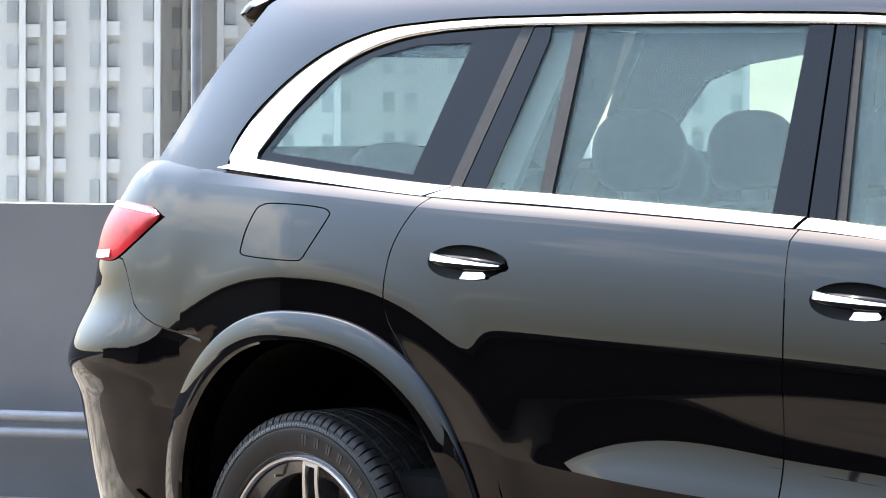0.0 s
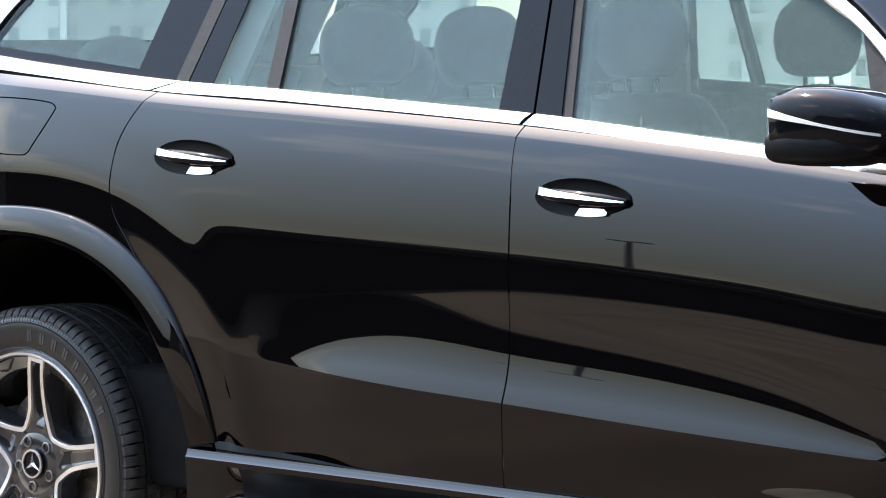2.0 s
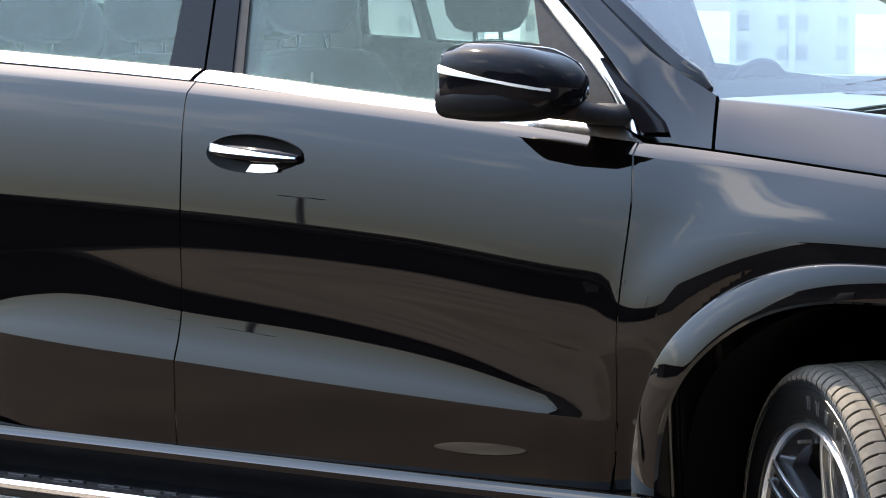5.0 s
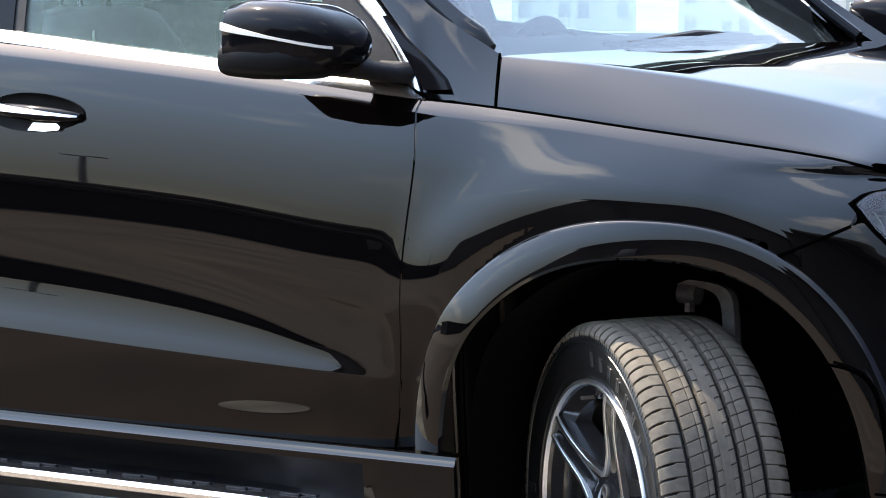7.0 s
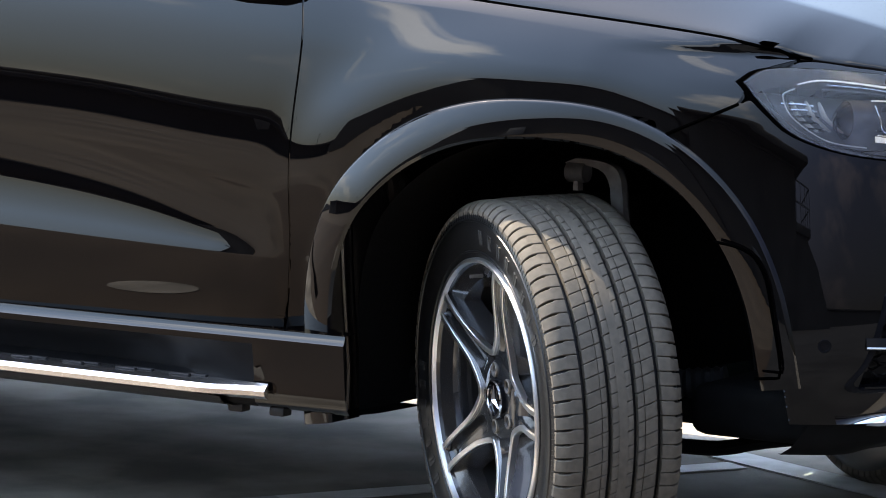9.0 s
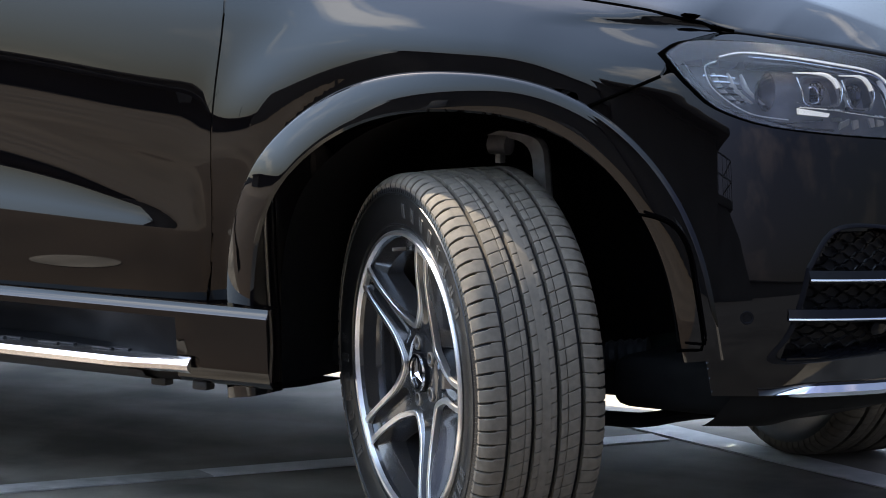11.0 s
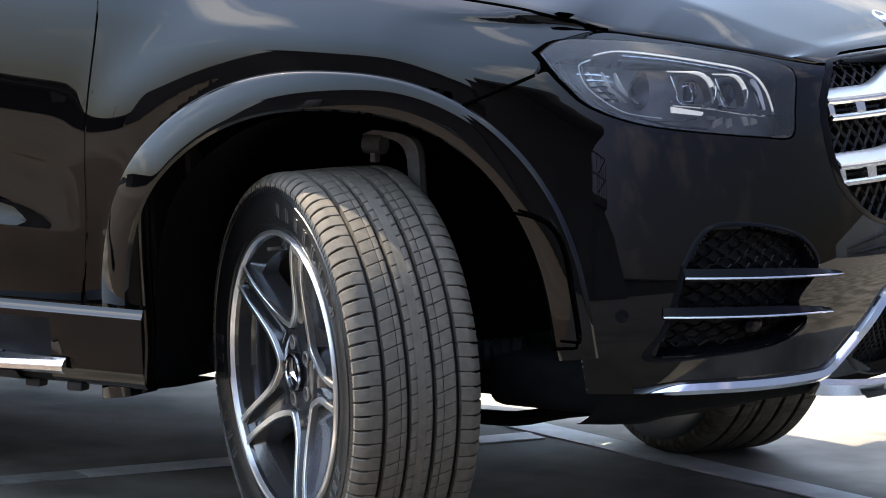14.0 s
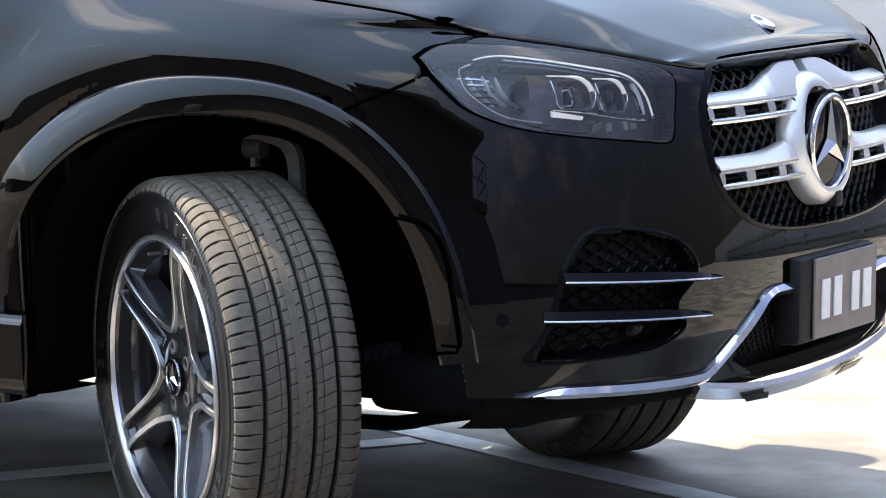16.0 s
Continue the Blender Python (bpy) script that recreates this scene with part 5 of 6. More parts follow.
# side intakes: recessed panel with cells, two fins with bright edges
for side in (-1, 1):
    poly = INTAKE if side < 0 else mirrored(INTAKE)
    duct = funnel("bumper_intake", poly, GLOSS, 0.05, 90, 0.004, 0.94, 1.055)
    backing("intake_back", poly, MATT, 0.040, duct)
    S = lambda y, z, o: nose(side * -y, z, o)
    row = 0
    z = 0.452
    while z < 0.70:
        y = -0.80 + (0.017 if row % 2 else 0)
        while y < -0.52:
            if inside(INTAKE, y, z):
                bm = loft([[S(y + a * math.cos(k * math.pi / 3), z + b * math.sin(k * math.pi / 3), o) for k in range(6)] for a, b, o in ((0.0175, 0.0125, -0.030), (0.0155, 0.0105, -0.028), (0.0145, 0.0095, -0.036))], True)
                part("intake_cell", bm, CELL, duct)
            y += 0.034
        z += 0.0125
        row += 1
    for (ya, za), (yb, zb) in (((-0.768, 0.603), (-0.475, 0.594)), ((-0.795, 0.533), (-0.500, 0.527))):
        rows = []
        for i in range(21):
            t = i / 20
            y, zz = lerp(ya, yb, t), lerp(za, zb, t)
            h = 0.012 * (1 - t ** 4)
            rows.append([S(y, zz + a, o) for a, o in ((-0.004 - h * 0.3, -0.03), (-0.003 - h * 0.3, 0.006), (0.002, 0.011), (0.004 + h, 0.004), (0.004 + h, -0.03))])
        fin = part("intake_fin", loft(rows, True, True), GLOSS, duct)
        part("bright_edge", tube([S(lerp(ya, yb, t), lerp(za, zb, t) - 0.001, 0.0115) for t in [k / 12 for k in range(13)]], [0.0020] * 12 + [0.001], 6), CHROME, fin, "thin chrome edge")
    part("parking_sensor", loft([[S(-0.8365 + r * math.cos(k * math.pi / 8) * 0.5, 0.533 + r * math.sin(k * math.pi / 8), 0.003 + o) for k in range(16)] for r, o in ((0.013, -0.004), (0.012, 0.0), (0.009, 0.0), (0.008, -0.002), (0.001, -0.002))], True), GLOSS, car)
    part("fog_sensor", loft([[S(-0.655 + r * math.cos(k * math.pi / 8), 0.505 + r * math.sin(k * math.pi / 8), -0.012 + o) for k in range(16)] for r, o in ((0.016, -0.015), (0.016, 0.0), (0.010, 0.004), (0.001, 0.004))], True), GLOSS, duct)
    # bright lip under the bumper, rising to the centre intake
    path = resample([(0, y, z) for y, z in ((-0.800, 0.393), (-0.719, 0.396), (-0.60, 0.396), (-0.49, 0.398), (-0.455, 0.404), (-0.425, 0.43), (-0.345, 0.512), (-0.31, 0.540), (-0.26, 0.548), (-0.19, 0.544))], 60)
    rows = []
    for i, p in enumerate(path):
        a, b = path[max(i - 1, 0)], path[min(i + 1, 59)]
        t = (b - a).normalized()
        nrm = Vector((0, -t.z, t.y))
        wdt = 0.011 * smooth(0, 0.10, i / 59) + 0.001
        rows.append([S(p.y + nrm.y * q * wdt, p.z + nrm.z * q * wdt, o) for q, o in ((-1, -0.004), (-0.8, 0.010), (0.1, 0.016), (0.9, 0.008), (1, -0.004))])
    part("bumper_chrome_lip", loft(rows, True, True), CHROME, car, "polished chrome bumper lip", 45)
cowl = funnel("lower_grille_surround", LOWER_GRILLE, MATT, 0.06)
backing("lower_grille_back", LOWER_GRILLE, DARK, 0.075, cowl)
lattice(LOWER_GRILLE, 0.035, 0.022, 0.9, 0.002, cowl, "lower_grille_mesh", MATT)
# chin: black lower apron and bright skid strip
rows = []
for j in range(49):
    y = lerp(-0.822, 0.822, j / 48)
    k = 1 - smooth(0.55, 0.82, abs(y))
    e = -0.016 * (1 - k)
    rows.append([nose(y, 0.398, -0.003), nose(y, 0.372, -0.004), nose(y, 0.345, -0.005 - 0.015 * k), nose(y, 0.318 - e, -0.006 - 0.054 * k), Vector((nose_x(y, 0.32) - 0.015 - 0.18 * k, y * 0.985, 0.304 - e)), Vector((nose_x(y, 0.32) - 0.03 - 0.42 * k, y * 0.96, 0.302 - e))])
part("front_apron", loft(rows), DARK, car, "matt black front apron")
rows = []
for j in range(41):
    y = lerp(-0.47, 0.47, j / 40)
    k = abs(y) / 0.47
    rows.append([nose(y, lerp(0.354, 0.392, k ** 2), 0.003), nose(y, lerp(0.349, 0.384, k ** 2), 0.013), nose(y, lerp(0.325, 0.364, k ** 2), 0.012), nose(y, lerp(0.316, 0.357, k ** 2), 0.0)])
part("skid_strip", loft(rows, True, True), SATIN, car, "chrome skid strip", 45)
for s in (-1, 1):
    part("skid_recess", slab([nose(s * y, z, 0.0165) for y, z in ((0.30, 0.350), (0.19, 0.345), (0.17, 0.330), (0.27, 0.335))], (0.003, 0, 0)), GLOSS, car)
# number plate with its holder; the characters are plain bars
hold = part("plate_holder", box((4.138, -0.02, 0.517), (0.06, 0.38, 0.17), 0.012), MATT, car, "black plate holder")
pl = part("number_plate", box((4.172, 0.002, 0.518), (0.006, 0.315, 0.158), 0.002, 1), PLATE, car, "grey number plate with white bars")
for y, w in ((-0.105, 0.048), (-0.045, 0.048), (0.045, 0.045), (0.105, 0.05)):
    part("plate_bar", box((4.1765, y, 0.515), (0.004, w * 0.8, 0.078), 0.001, 1), PLATEBAR, pl)

# ---- wheels ----
R_TYRE = 0.383


def wheel(name, label, tread_material):
    root = tagged(new(name), label)
    root.parent = car
    N = 96

    def lathe(prof, n=N):
        """Rows of a body turned round the axle: pairs of distance along it and radius."""
        return [[Vector((r * math.cos(k * 2 * math.pi / n), y, r * math.sin(k * 2 * math.pi / n))) for k in range(n)] for y, r in prof]

    # carcass (axis along y, outer face at -y)
    prof = [(-0.108, 0.268), (-0.112, 0.277), (-0.115, 0.283), (-0.119, 0.300), (-0.1215, 0.320), (-0.1215, 0.338), (-0.119, 0.354), (-0.114, 0.364), (-0.108, 0.3685), (-0.08, 0.370), (0.09, 0.370), (0.118, 0.3685), (0.126, 0.364), (0.132, 0.352), (0.1335, 0.335), (0.129, 0.30), (0.108, 0.268)]
    part("tyre", loft(lathe(prof), True), SIDEW, root, "black tyre carcass", 50)
    # raised sidewall ribs, fine serrations and lettering bars
    for r, y in ((0.2865, -0.1165), (0.3455, -0.1205)):
        part("sidewall_rib", loft(lathe(((y + 0.002, r - 0.003), (y - 0.002, r - 0.001), (y - 0.002, r + 0.001), (y + 0.002, r + 0.003))), True), SIDEW, root)
    bm = bmesh.new()
    for k in range(220):
        t = k * 2 * math.pi / 220
        u, v = Vector((math.cos(t), 0, math.sin(t))), Vector((-math.sin(t), 0, math.cos(t)))
        q = [u * r + v * w + Vector((0, y, 0)) for r, w, y in ((0.349, -0.0016, -0.1198), (0.349, 0.0016, -0.1198), (0.361, 0.0034, -0.1158), (0.361, 0.0002, -0.1158))]
        top = [bm.verts.new(p + Vector((0, -0.0015, 0))) for p in q]
        low = [bm.verts.new(p + Vector((0, 0.003, 0))) for p in q]
        bm.faces.new(top)
        for i in range(4):
            bm.faces.new((top[i], top[(i + 1) % 4], low[(i + 1) % 4], low[i]))
    tagged(part("sidewall_serration", bm, SIDEW, root), "", "", "", "stuff")
    for c0, n, wide in ((62, 8, 8.2), (200, 7, 7.0), (312, 9, 6.0)):
        for k in range(n):
            for da in (-0.018, 0.012):
                t = radians(c0 + k * wide - n * wide / 2) + da
                u, v = Vector((math.cos(t), 0, math.sin(t))), Vector((-math.sin(t), 0, math.cos(t)))
                q = [u * r + v * w + Vector((0, y, 0)) for r, w, y in ((0.303, -0.0032, -0.1208), (0.303, 0.0032, -0.1208), (0.330, 0.0034, -0.1232), (0.330, -0.0034, -0.1232))]
                part("sidewall_bar", slab(q, (0, 0.006, 0)), LETTER, root, "grey raised sidewall bar")
    # tread: shoulder ribs of stepped blocks, two sliced ribs with a fine slit along them,
    # and a middle rib that is cut at its edges only
    bm = bmesh.new()
    n = 88
    pitch = 2 * math.pi / n
    ribs = ((-0.126, -0.079, 0.17, 0.055, 0.10, 0.0), (-0.0685, -0.0425, 0.05, 0.05, 0.30, 0.35), (-0.0410, -0.0305, 0.05, 0.05, 0.12, 0.65),
            (-0.0205, -0.0085, 0.045, 0.06, 0.14, 0.2), (-0.0085, 0.0085, 0.0, 0.0, 0.0, 0.34), (0.0085, 0.0205, 0.06, 0.045, 0.14, 0.6),
            (0.0305, 0.0430, 0.05, 0.05, 0.14, 0.1), (0.0445, 0.0685, 0.05, 0.05, 0.28, 0.24), (0.079, 0.126, 0.055, 0.17, -0.10, 0.5))
    for y0, y1, gap0, gap1, skew, phase in ribs:
        shoulder = abs(gap0 - gap1) > 0.1
        for k in range(n):
            cols = []
            m = 10 if shoulder else 4
            for i in range(m + 1):
                t = i / m
                y = lerp(y0, y1, t)
                e = max(0.0, abs(y) - 0.096)
                r = R_TYRE + 0.001 - 0.16 * y * y - 10.0 * e * e - 260.0 * e ** 3
                # the ribs' edges along the wide grooves slope away
                r -= 0.0009 if i in (0, m) and gap0 + gap1 > 0 else 0.0
                gap = lerp(gap0, gap1, smooth(0.50, 0.60, t) if shoulder else t)
                a0 = (k + phase + gap * (0.15 if shoulder else 0.5)) * pitch
                a1 = (k + 1 + phase - gap * (0.85 if shoulder else 0.5)) * pitch
                bend = skew * pitch * (t + 0.5 * math.sin(math.pi * t) if shoulder else t)
                edge_r = r - (0.0012 if gap > 0 else 0.0)
                cols.append([Vector((rr * math.cos(q + bend), y + 0.008, rr * math.sin(q + bend))) for q, rr in ((a0, r - 0.013), (a0, edge_r), (lerp(a0, a1, 0.05), r), (lerp(a0, a1, 0.35), r), (lerp(a0, a1, 0.65), r), (lerp(a0, a1, 0.95), r), (a1, edge_r), (a1, r - 0.013))])
            vs = [[bm.verts.new(p) for p in c] for c in cols]
            for p, q in zip(vs, vs[1:]):
                for i in range(7):
                    bm.faces.new((p[i], p[i + 1], q[i + 1], q[i]))
            bm.faces.new(vs[0][::-1])
            bm.faces.new(vs[-1])
    part("tread", bm, tread_material, root, "dusty tread blocks", 30)
    # rim: machined lip, dished flange with a step, and the barrel behind
    part("rim_lip", loft(lathe(((-0.106, 0.2750), (-0.117, 0.2742), (-0.1205, 0.2715), (-0.1195, 0.2665), (-0.111, 0.2640))), True), RIMFACE, root, "machined bright rim lip")
    part("rim", loft(lathe(((-0.111, 0.2640), (-0.104, 0.2610), (-0.094, 0.2440), (-0.088, 0.2340), (-0.080, 0.2300), (-0.05, 0.2290), (0.0, 0.2260), (0.10, 0.2300), (0.112, 0.268))), True), RIMGREY, root, "gloss grey dished rim", 28)

    def sp(r, a, d):
        return Vector((r * math.cos(a), d, r * math.sin(a)))

    def face_y(r):
        return lerp(-0.082, -0.113, smooth(0.06, 0.262, r))

    for k in range(5):
        a = radians(SPOKE0 + 72 * k)
        u, t = Vector((math.cos(a), 0, math.sin(a))), Vector((-math.sin(a), 0, math.cos(a)))
        # spoke body with a deep groove down its middle and sides raked back
        rows = []
        for i in range(17):
            r = lerp(0.030, 0.262, i / 16)
            hw = table(r, [(0.03, 0.036), (0.075, 0.046), (0.11, 0.034), (0.18, 0.030), (0.262, 0.029)])
            f = face_y(r)
            g = 0.017 * smooth(0.085, 0.125, r) * (1 - smooth(0.248, 0.258, r))
            rows.append([u * r + t * (q * hw) + Vector((0, f + o, 0)) for q, o in ((-1.55, 0.052), (-1.08, 0.012), (-1, 0.002), (-0.58, 0.001), (-0.36, 0.001 + g), (0.36, 0.001 + g), (0.58, 0.001), (1, 0.002), (1.08, 0.012), (1.55, 0.052))])
        part("spoke", loft(rows, True, True), RIMGREY, root, "gloss grey painted spoke", 25)
        # machined edge: out along one side of the valley and back along the next spoke
        b = a + radians(72)
        u1, t1 = Vector((math.cos(b), 0, math.sin(b))), Vector((-math.sin(b), 0, math.cos(b)))
        va = 0.5 * (a + b)
        ctr = [u * 0.263 + t * 0.0225, u * 0.20 + t * 0.0235, u * 0.145 + t * 0.0270, u * 0.118 + t * 0.033, sp(0.098, va - 0.16, 0), sp(0.091, va, 0), sp(0.098, va + 0.16, 0), u1 * 0.118 - t1 * 0.033, u1 * 0.145 - t1 * 0.0270, u1 * 0.20 - t1 * 0.0235, u1 * 0.263 - t1 * 0.0225]
        path = resample(ctr, 49)
        rows = []
        for p, d in zip(path, frame_along(path)):
            nrm = Vector((-d.z, 0, d.x))
            f = face_y(p.length)
            rows.append([p + nrm * q + Vector((0, f + o, 0)) for q, o in ((-0.0060, 0.010), (-0.0056, -0.0020), (-0.0048, -0.0030), (0.0048, -0.0030), (0.0056, -0.0020), (0.0060, 0.010))])
        part("spoke_edge", loft(rows, True, True), RIMFACE, root, "machined bright spoke edge", 30)
        part("spoke_tip", slab([u * r + t * w + Vector((0, -0.1155, 0)) for r, w in ((0.2545, -0.018), (0.2545, 0.018), (0.2640, 0.0205), (0.2640, -0.0205))], (0, 0.008, 0)), RIMFACE, root, "machined bright spoke tip")
        q = sp(0.058, va, -0.0835)
        part("wheel_bolt", loft([[q + Vector((r * math.cos(j * math.pi / 6), o, r * math.sin(j * math.pi / 6))) for j in range(12)] for r, o in ((0.0145, 0.006), (0.0145, -0.003), (0.0115, -0.004), (0.0105, 0.004), (0.001, 0.004))], True), STEEL, root, "recessed wheel bolt")
    q = sp(0.2385, radians(SPOKE0 + 30), -0.0985)
    part("valve", tube([q + Vector((0, 0.004, 0)), q + Vector((0, -0.022, 0))], 0.0035, 8), STEEL, root)
    part("hub_face", loft([[sp(r, j * math.pi / 24, y) for j in range(48)] for r, y in ((0.086, -0.050), (0.082, -0.078), (0.070, -0.0835), (0.040, -0.084), (0.002, -0.084))], True), RIMGREY, root)
    part("hub_cap", loft([[sp(r, j * math.pi / 24, y) for j in range(48)] for r, y in ((0.038, -0.082), (0.037, -0.092), (0.033, -0.094), (0.028, -0.094), (0.027, -0.092), (0.002, -0.093))], True), GLOSS, root, "black hub cap")
    part("hub_cap_ring", loft([[sp(r, j * math.pi / 24, y) for j in range(48)] for r, y in ((0.036, -0.092), (0.0355, -0.0965), (0.0305, -0.0965), (0.0295, -0.092))], True), CHROME, root)
    bm = bmesh.new()
    for k in range(3):
        a = radians(90 + 120 * k)
        for s in (-1, 1):
            v = [bm.verts.new(p) for p in (sp(0.031, a, -0.094), sp(0.007, a + s * radians(60), -0.094), Vector((0, -0.100, 0)))]
            bm.faces.new(v)
    part("hub_emblem", bm, CHROME, root, "", 10)
    part("brake_disc", loft([[sp(r, j * math.pi / 24, y) for j in range(48)] for r, y in ((0.08, -0.03), (0.09, -0.012), (0.19, -0.012), (0.19, 0.012), (0.08, 0.012))], True), STEEL, root, "steel brake disc")
    # black disc added over the rim's inner side, standing in for its shade
    part("inner_shade_disc", loft([[sp(r, j * math.pi / 24, y) for j in range(48)] for r, y in ((0.270, 0.116), (0.235, 0.114), (0.20, 0.105), (0.10, 0.085), (0.002, 0.085))], True), DARK, root, "black disc added to shade the rim's inner side")
    cal = []
    for i in range(9):
        a = radians(lerp(145, 215, i / 8))
        cal.append([sp(r, a, y) for r, y in ((0.135, -0.045), (0.208, -0.045), (0.215, 0.02), (0.135, 0.02))])
    part("brake_calliper", loft(cal, True, True), CASTAL, root, "grey brake calliper")
    return root


SPOKE0 = 82
STEER = 35.75
wr = wheel("rear_wheel", "wheel with grey five-spoke rim and bright machined edges", SHADERUB)
wr.matrix_basis = pose(-0.01, -0.80, R_TYRE)
SPOKE0 = 70
wf = wheel("front_wheel", "steered wheel with grey five-spoke rim and bright machined edges", TREADM)
wf.matrix_basis = pose(3.219, -0.803, 0.3795, 0, 0, -STEER) @ pose(0, 0, 0, 2.2)
copy_thing(wr, pose(0.0, 0.795, R_TYRE, 0, 0, 180))
copy_thing(wf, pose(3.24, 0.74, R_TYRE, 0, 0, 180 - STEER + 3))

# suspension seen past the steered wheel
arm_path = resample([(3.20, -0.66, 0.822), (3.245, -0.66, 0.820), (3.282, -0.66, 0.812), (3.300, -0.66, 0.792), (3.306, -0.66, 0.755), (3.312, -0.66, 0.68)], 24)
part("upper_control_arm", loft([[p + Vector((dx, dy, dx * 0.4)) for dx, dy in ((-0.013, -0.012), (0.013, -0.012), (0.017, 0.0), (0.013, 0.012), (-0.013, 0.012))] for p in arm_path], True, True), CASTAL, car, "cast aluminium upper arm", 30)
part("arm_bush", tube([(3.195, -0.665, 0.80), (3.235, -0.665, 0.80)], 0.020, 14), CASTAL, car)
part("arm_nut", tube([(3.215, -0.665, 0.765), (3.215, -0.665, 0.79)], 0.011, 6), STEEL, car)
part("splash_shield", box((3.635, -0.60, 0.372), (0.27, 0.26, 0.10), 0.03, 3), DARK, car)
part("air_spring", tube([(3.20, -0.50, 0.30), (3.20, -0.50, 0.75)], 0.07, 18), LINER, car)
boot = [(3.415 + 0.0085 * i, -0.66 + 0.003 * i, 0.402 + 0.001 * i) for i in range(14)]
part("steering_boot", tube(boot, [0.030 if i % 2 else 0.025 for i in range(14)], 14), MATT, car, "ribbed rubber steering boot")
part("lower_control_arm", tube(resample([(3.14, -0.70, 0.285), (3.43, -0.62, 0.279), (3.52, -0.62, 0.284), (3.61, -0.62, 0.306), (3.75, -0.60, 0.33)], 16), 0.015, 10), DARK, car)


# ---- cabin ----
def seat(x, y, label, third=False):
    s = tagged(new("car_seat"), label)
    s.parent = car
    part("cushion", box((x + (0.25 if not third else 0.16), y, 0.80 + 0.33 * third), (0.52 - 0.2 * third, 0.50, 0.16 - 0.06 * third), 0.05, 3), LEATHER, s)
    rows = []
    for z, w, d, dx in ((0.80, 0.25, 0.07, 0.02), (0.95, 0.26, 0.075, -0.01), (1.10, 0.25, 0.07, -0.05), (1.24, 0.225, 0.06, -0.10), (1.30, 0.19, 0.045, -0.12), (1.315, 0.12, 0.02, -0.125))[2 if third else 0:]:
        rows.append([Vector((x + dx + d * math.copysign(abs(math.sin(a)) ** 0.6, math.sin(a)), y + w * math.copysign(abs(math.cos(a)) ** 0.6, math.cos(a)), z)) for a in [k * math.pi / 12 for k in range(24)]])
    part("backrest", loft(rows, True, True), LEATHER, s)
    hd = []
    for z, w, d in ((1.345, 0.070, 0.030), (1.355, 0.100, 0.045), (1.385, 0.128, 0.055), (1.43, 0.141, 0.058), (1.47, 0.136, 0.055), (1.50, 0.120, 0.048), (1.522, 0.094, 0.036), (1.535, 0.058, 0.020), (1.539, 0.02, 0.006)):
        hd.append([Vector((x - 0.14 + d * math.copysign(abs(math.sin(a)) ** 0.7, math.sin(a)), y + w * math.copysign(abs(math.cos(a)) ** 0.7, math.cos(a)), z)) for a in [k * math.pi / 12 for k in range(24)]])
    part("headrest", loft(hd, True, True), LEATHER, s)
    for dy in (-0.05, 0.05):
        part("headrest_post", tube([(x - 0.13, y + dy, 1.28), (x - 0.14, y + dy, 1.37)], 0.006, 8), CHROME, s)
    return s


for x, y in ((1.61, -0.38), (1.57, 0.32)):
    seat(x, y, "black leather front seat with headrest")
for y in (-0.45, -0.055, 0.38):
    seat(0.82, y, "black leather second-row seat with headrest").location.z = -0.035
for y in (-0.50, 0.50):
    seat(0.0, y, "black leather third-row seat with headrest", True).location.z = -0.12
part("cabin_floor", box((1.6, 0, 0.66), (1.9, 1.5, 0.04), 0.01), CABIN, car)
part("headliner", loft([[Vector((x, s * 0.62, 1.735 - 0.02 * s * s)) for s in (-1, -0.5, 0, 0.5, 1)] for x in (-0.40, 0.0, 1.0, 1.75)]), HEADLN, car)
for side in (-1, 1):
    part("door_card", loft([[Vector((x, side * (house(x, belt_z(x)) - 0.05), z)) for z in (table(x, [(-0.45, 1.06), (0.5, 1.06), (0.8, 0.66), (2.4, 0.66), (2.6, 1.0)]), 1.08, belt_z(x) - 0.01)] for x in (-0.45, 0.0, 0.8, 1.6, 2.4, 2.75)]), CABIN, car)
    for x in (0.63, 1.87):
        part("door_lock_pin", tube([(x, side * (house(x, belt_z(x)) - 0.035), belt_z(x) - 0.01), (x, side * (house(x, belt_z(x)) - 0.035), belt_z(x) + 0.032)], 0.004, 8), SATIN, car)
    part("pillar_trim", slab(on_house([(1.50, 1.70), (1.60, 1.70), (1.69, 1.25), (1.52, 1.25)], side, -0.06), (0, -side * 0.02, 0)), CABIN, car)
    part("pillar_trim", slab(on_house([(0.40, 1.70), (0.72, 1.70), (0.62, 1.28), (0.35, 1.28)], side, -0.06), (0, -side * 0.02, 0)), HEADLN, car)
# inner lining of the cabin sides, open at the windows
QUARTER_INNER = [(-0.205, 1.394), (-0.165, 1.452), (-0.017, 1.582), (0.10, 1.628), (0.25, 1.656), (0.50, 1.66), (0.42, 1.34)]
OPEN = [[(-0.232, 1.376), (-0.15, 1.480), (-0.024, 1.594), (0.085, 1.643), (0.24, 1.672), (0.50, 1.675), (0.42, 1.33)],
        [(0.55, 1.68), (0.78, 1.68), (0.81, 1.31), (0.50, 1.32)],
        [(0.79, 1.68), (1.46, 1.675), (1.50, 1.28), (0.82, 1.30)],
        [(1.63, 1.675), (1.712, 1.262), (2.241, 1.226), (2.56, 1.20), (2.399, 1.449), (2.2, 1.57), (1.95, 1.655), (1.75, 1.675)]]
